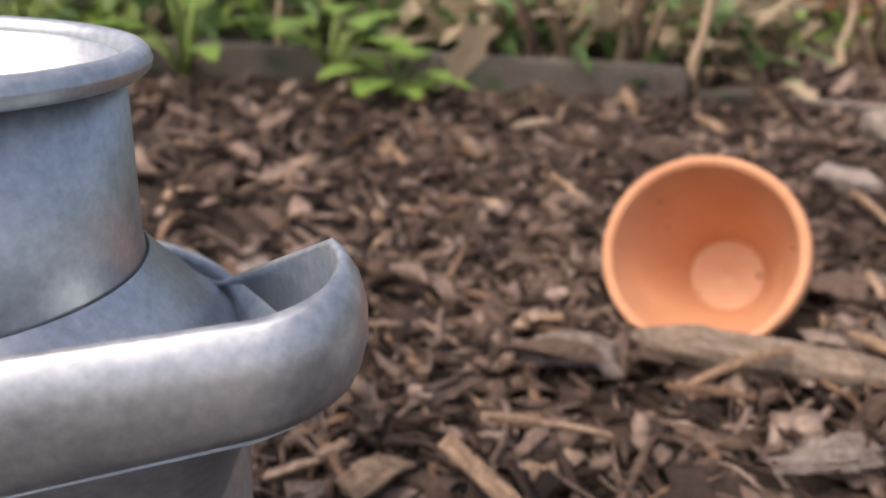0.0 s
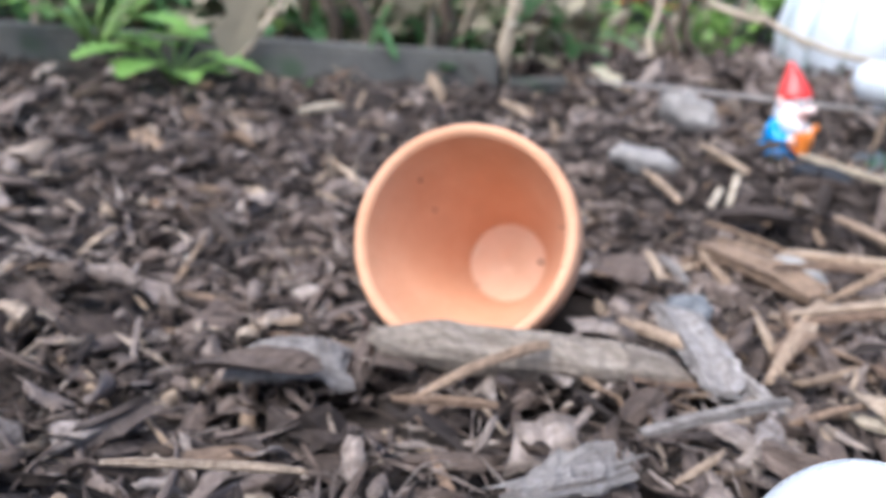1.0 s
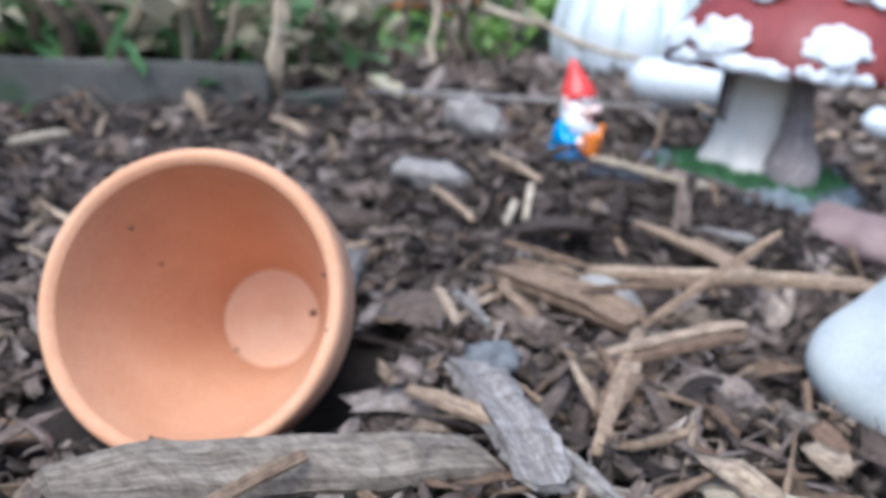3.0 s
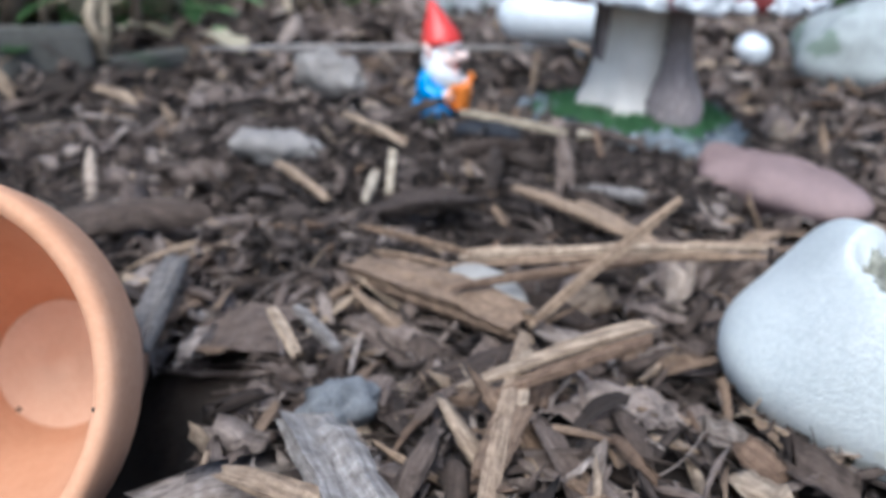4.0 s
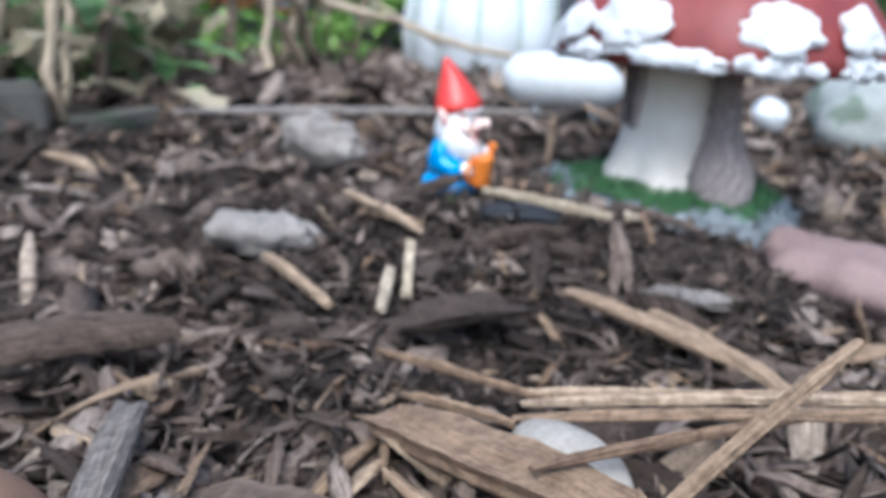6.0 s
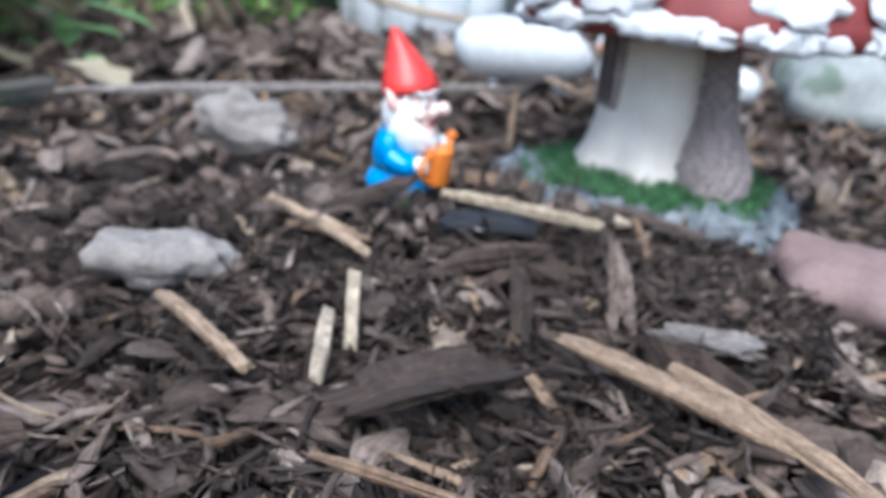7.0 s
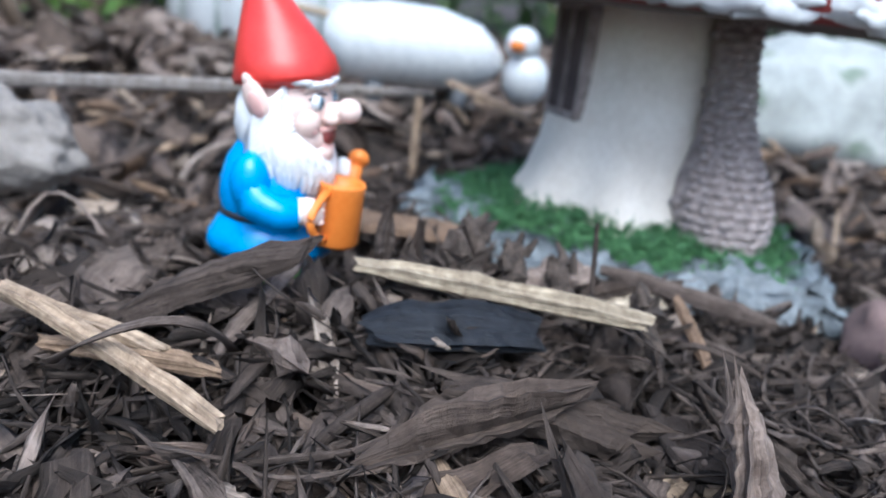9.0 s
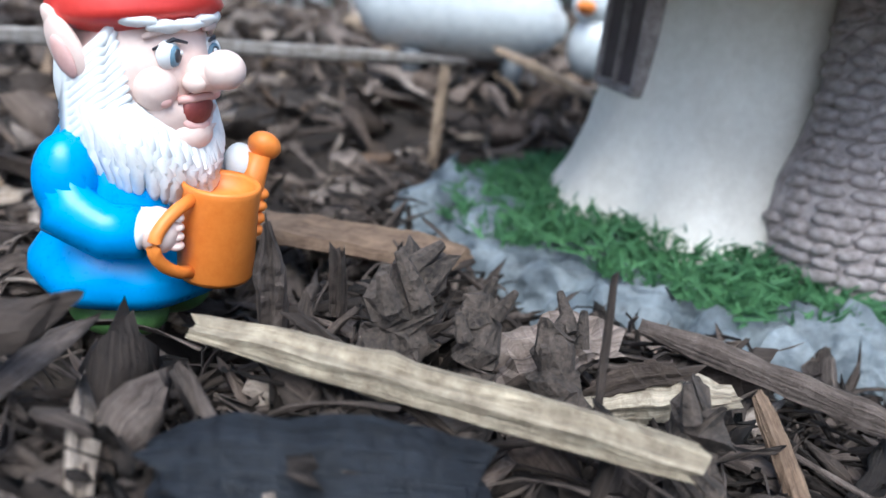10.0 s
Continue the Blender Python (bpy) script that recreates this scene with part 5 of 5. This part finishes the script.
def flower_plant(m):
    plant = thing("flower_plant", m, "low green plant with small orange-red flowers", "flower")
    rr = random.Random(4)
    bm = bmesh.new()
    for k in range(150):
        a, d = rr.uniform(0, 6.28), 0.13 * math.sqrt(rr.random())
        p = Vector((d * math.cos(a), d * math.sin(a), rr.uniform(0.005, 0.06)))
        q = p + Vector((rr.uniform(-1, 1), rr.uniform(-1, 1), rr.uniform(-0.2, 0.8))) * 0.04
        leaf_blade(bm, p, q, rr.uniform(0.006, 0.011), 2, rr)
    part("foliage", bm, leaf_bright, plant, "small green leaves", False)
    for k in range(8):
        p = Vector((rr.uniform(-0.07, 0.05), rr.uniform(-0.13, -0.04), rr.uniform(0.06, 0.10)))
        fb = bmesh.new()
        for j in range(6):
            a = j * math.pi / 3
            leaf_blade(fb, p, p + Vector((0.026 * math.cos(a), 0.026 * math.sin(a), 0.012)), 0.010, 1, rr)
        part("flower", fb, petal_orange, plant, "orange-red flower", False)
    return plant


flower_plant(pose(0.69, 1.47, 0.0))


def foliage(name, centre, spread, count, leaf, mat, label, seed, kind="stuff"):
    """Leaves of a low bush or tangle, thicker towards its middle."""
    rr = random.Random(seed)
    bm = bmesh.new()
    for k in range(count):
        p = Vector([c + s * rr.gauss(0, 0.5) for c, s in zip(centre, spread)])
        if 0.56 < p.x < 1.3 and p.y < 1.55:
            continue
        p.z = max(0.015, p.z)
        q = p + Vector((rr.uniform(-1, 1), rr.uniform(-1, 1), rr.uniform(-0.3, 1))) * leaf
        leaf_blade(bm, p, q, leaf * rr.uniform(0.12, 0.3), 1, rr)
    ob = part(name, bm, mat, smooth=False)
    return tagged(ob, label, "bush", kind=kind)


foliage("low_weeds", (0.15, 1.25, 0.05), (0.6, 0.25, 0.06), 700, 0.05, leaf_mid, "low green weeds behind the timber edging", 1)
foliage("dry_grass", (0.3, 1.35, 0.05), (0.7, 0.3, 0.06), 900, 0.07, leaf_straw, "tangled dry grass and stems behind the edging", 2)
foliage("far_shrubs", (0.3, 2.3, 0.30), (2.0, 0.5, 0.35), 3600, 0.10, leaf_dark, "dark green shrubs at the back of the garden", 3)
foliage("bright_bush", (0.98, 1.75, 0.14), (0.20, 0.15, 0.14), 420, 0.07, leaf_bright, "bright green bush behind the white pot", 4)
foliage("side_shrubs", (2.1, 1.3, 0.25), (0.5, 1.0, 0.35), 2000, 0.10, leaf_dark, "dark green shrubs beside the bed", 5)
foliage("near_weeds", (-0.35, 1.25, 0.06), (0.5, 0.25, 0.08), 500, 0.06, leaf_bright, "green weeds behind the edging", 6)
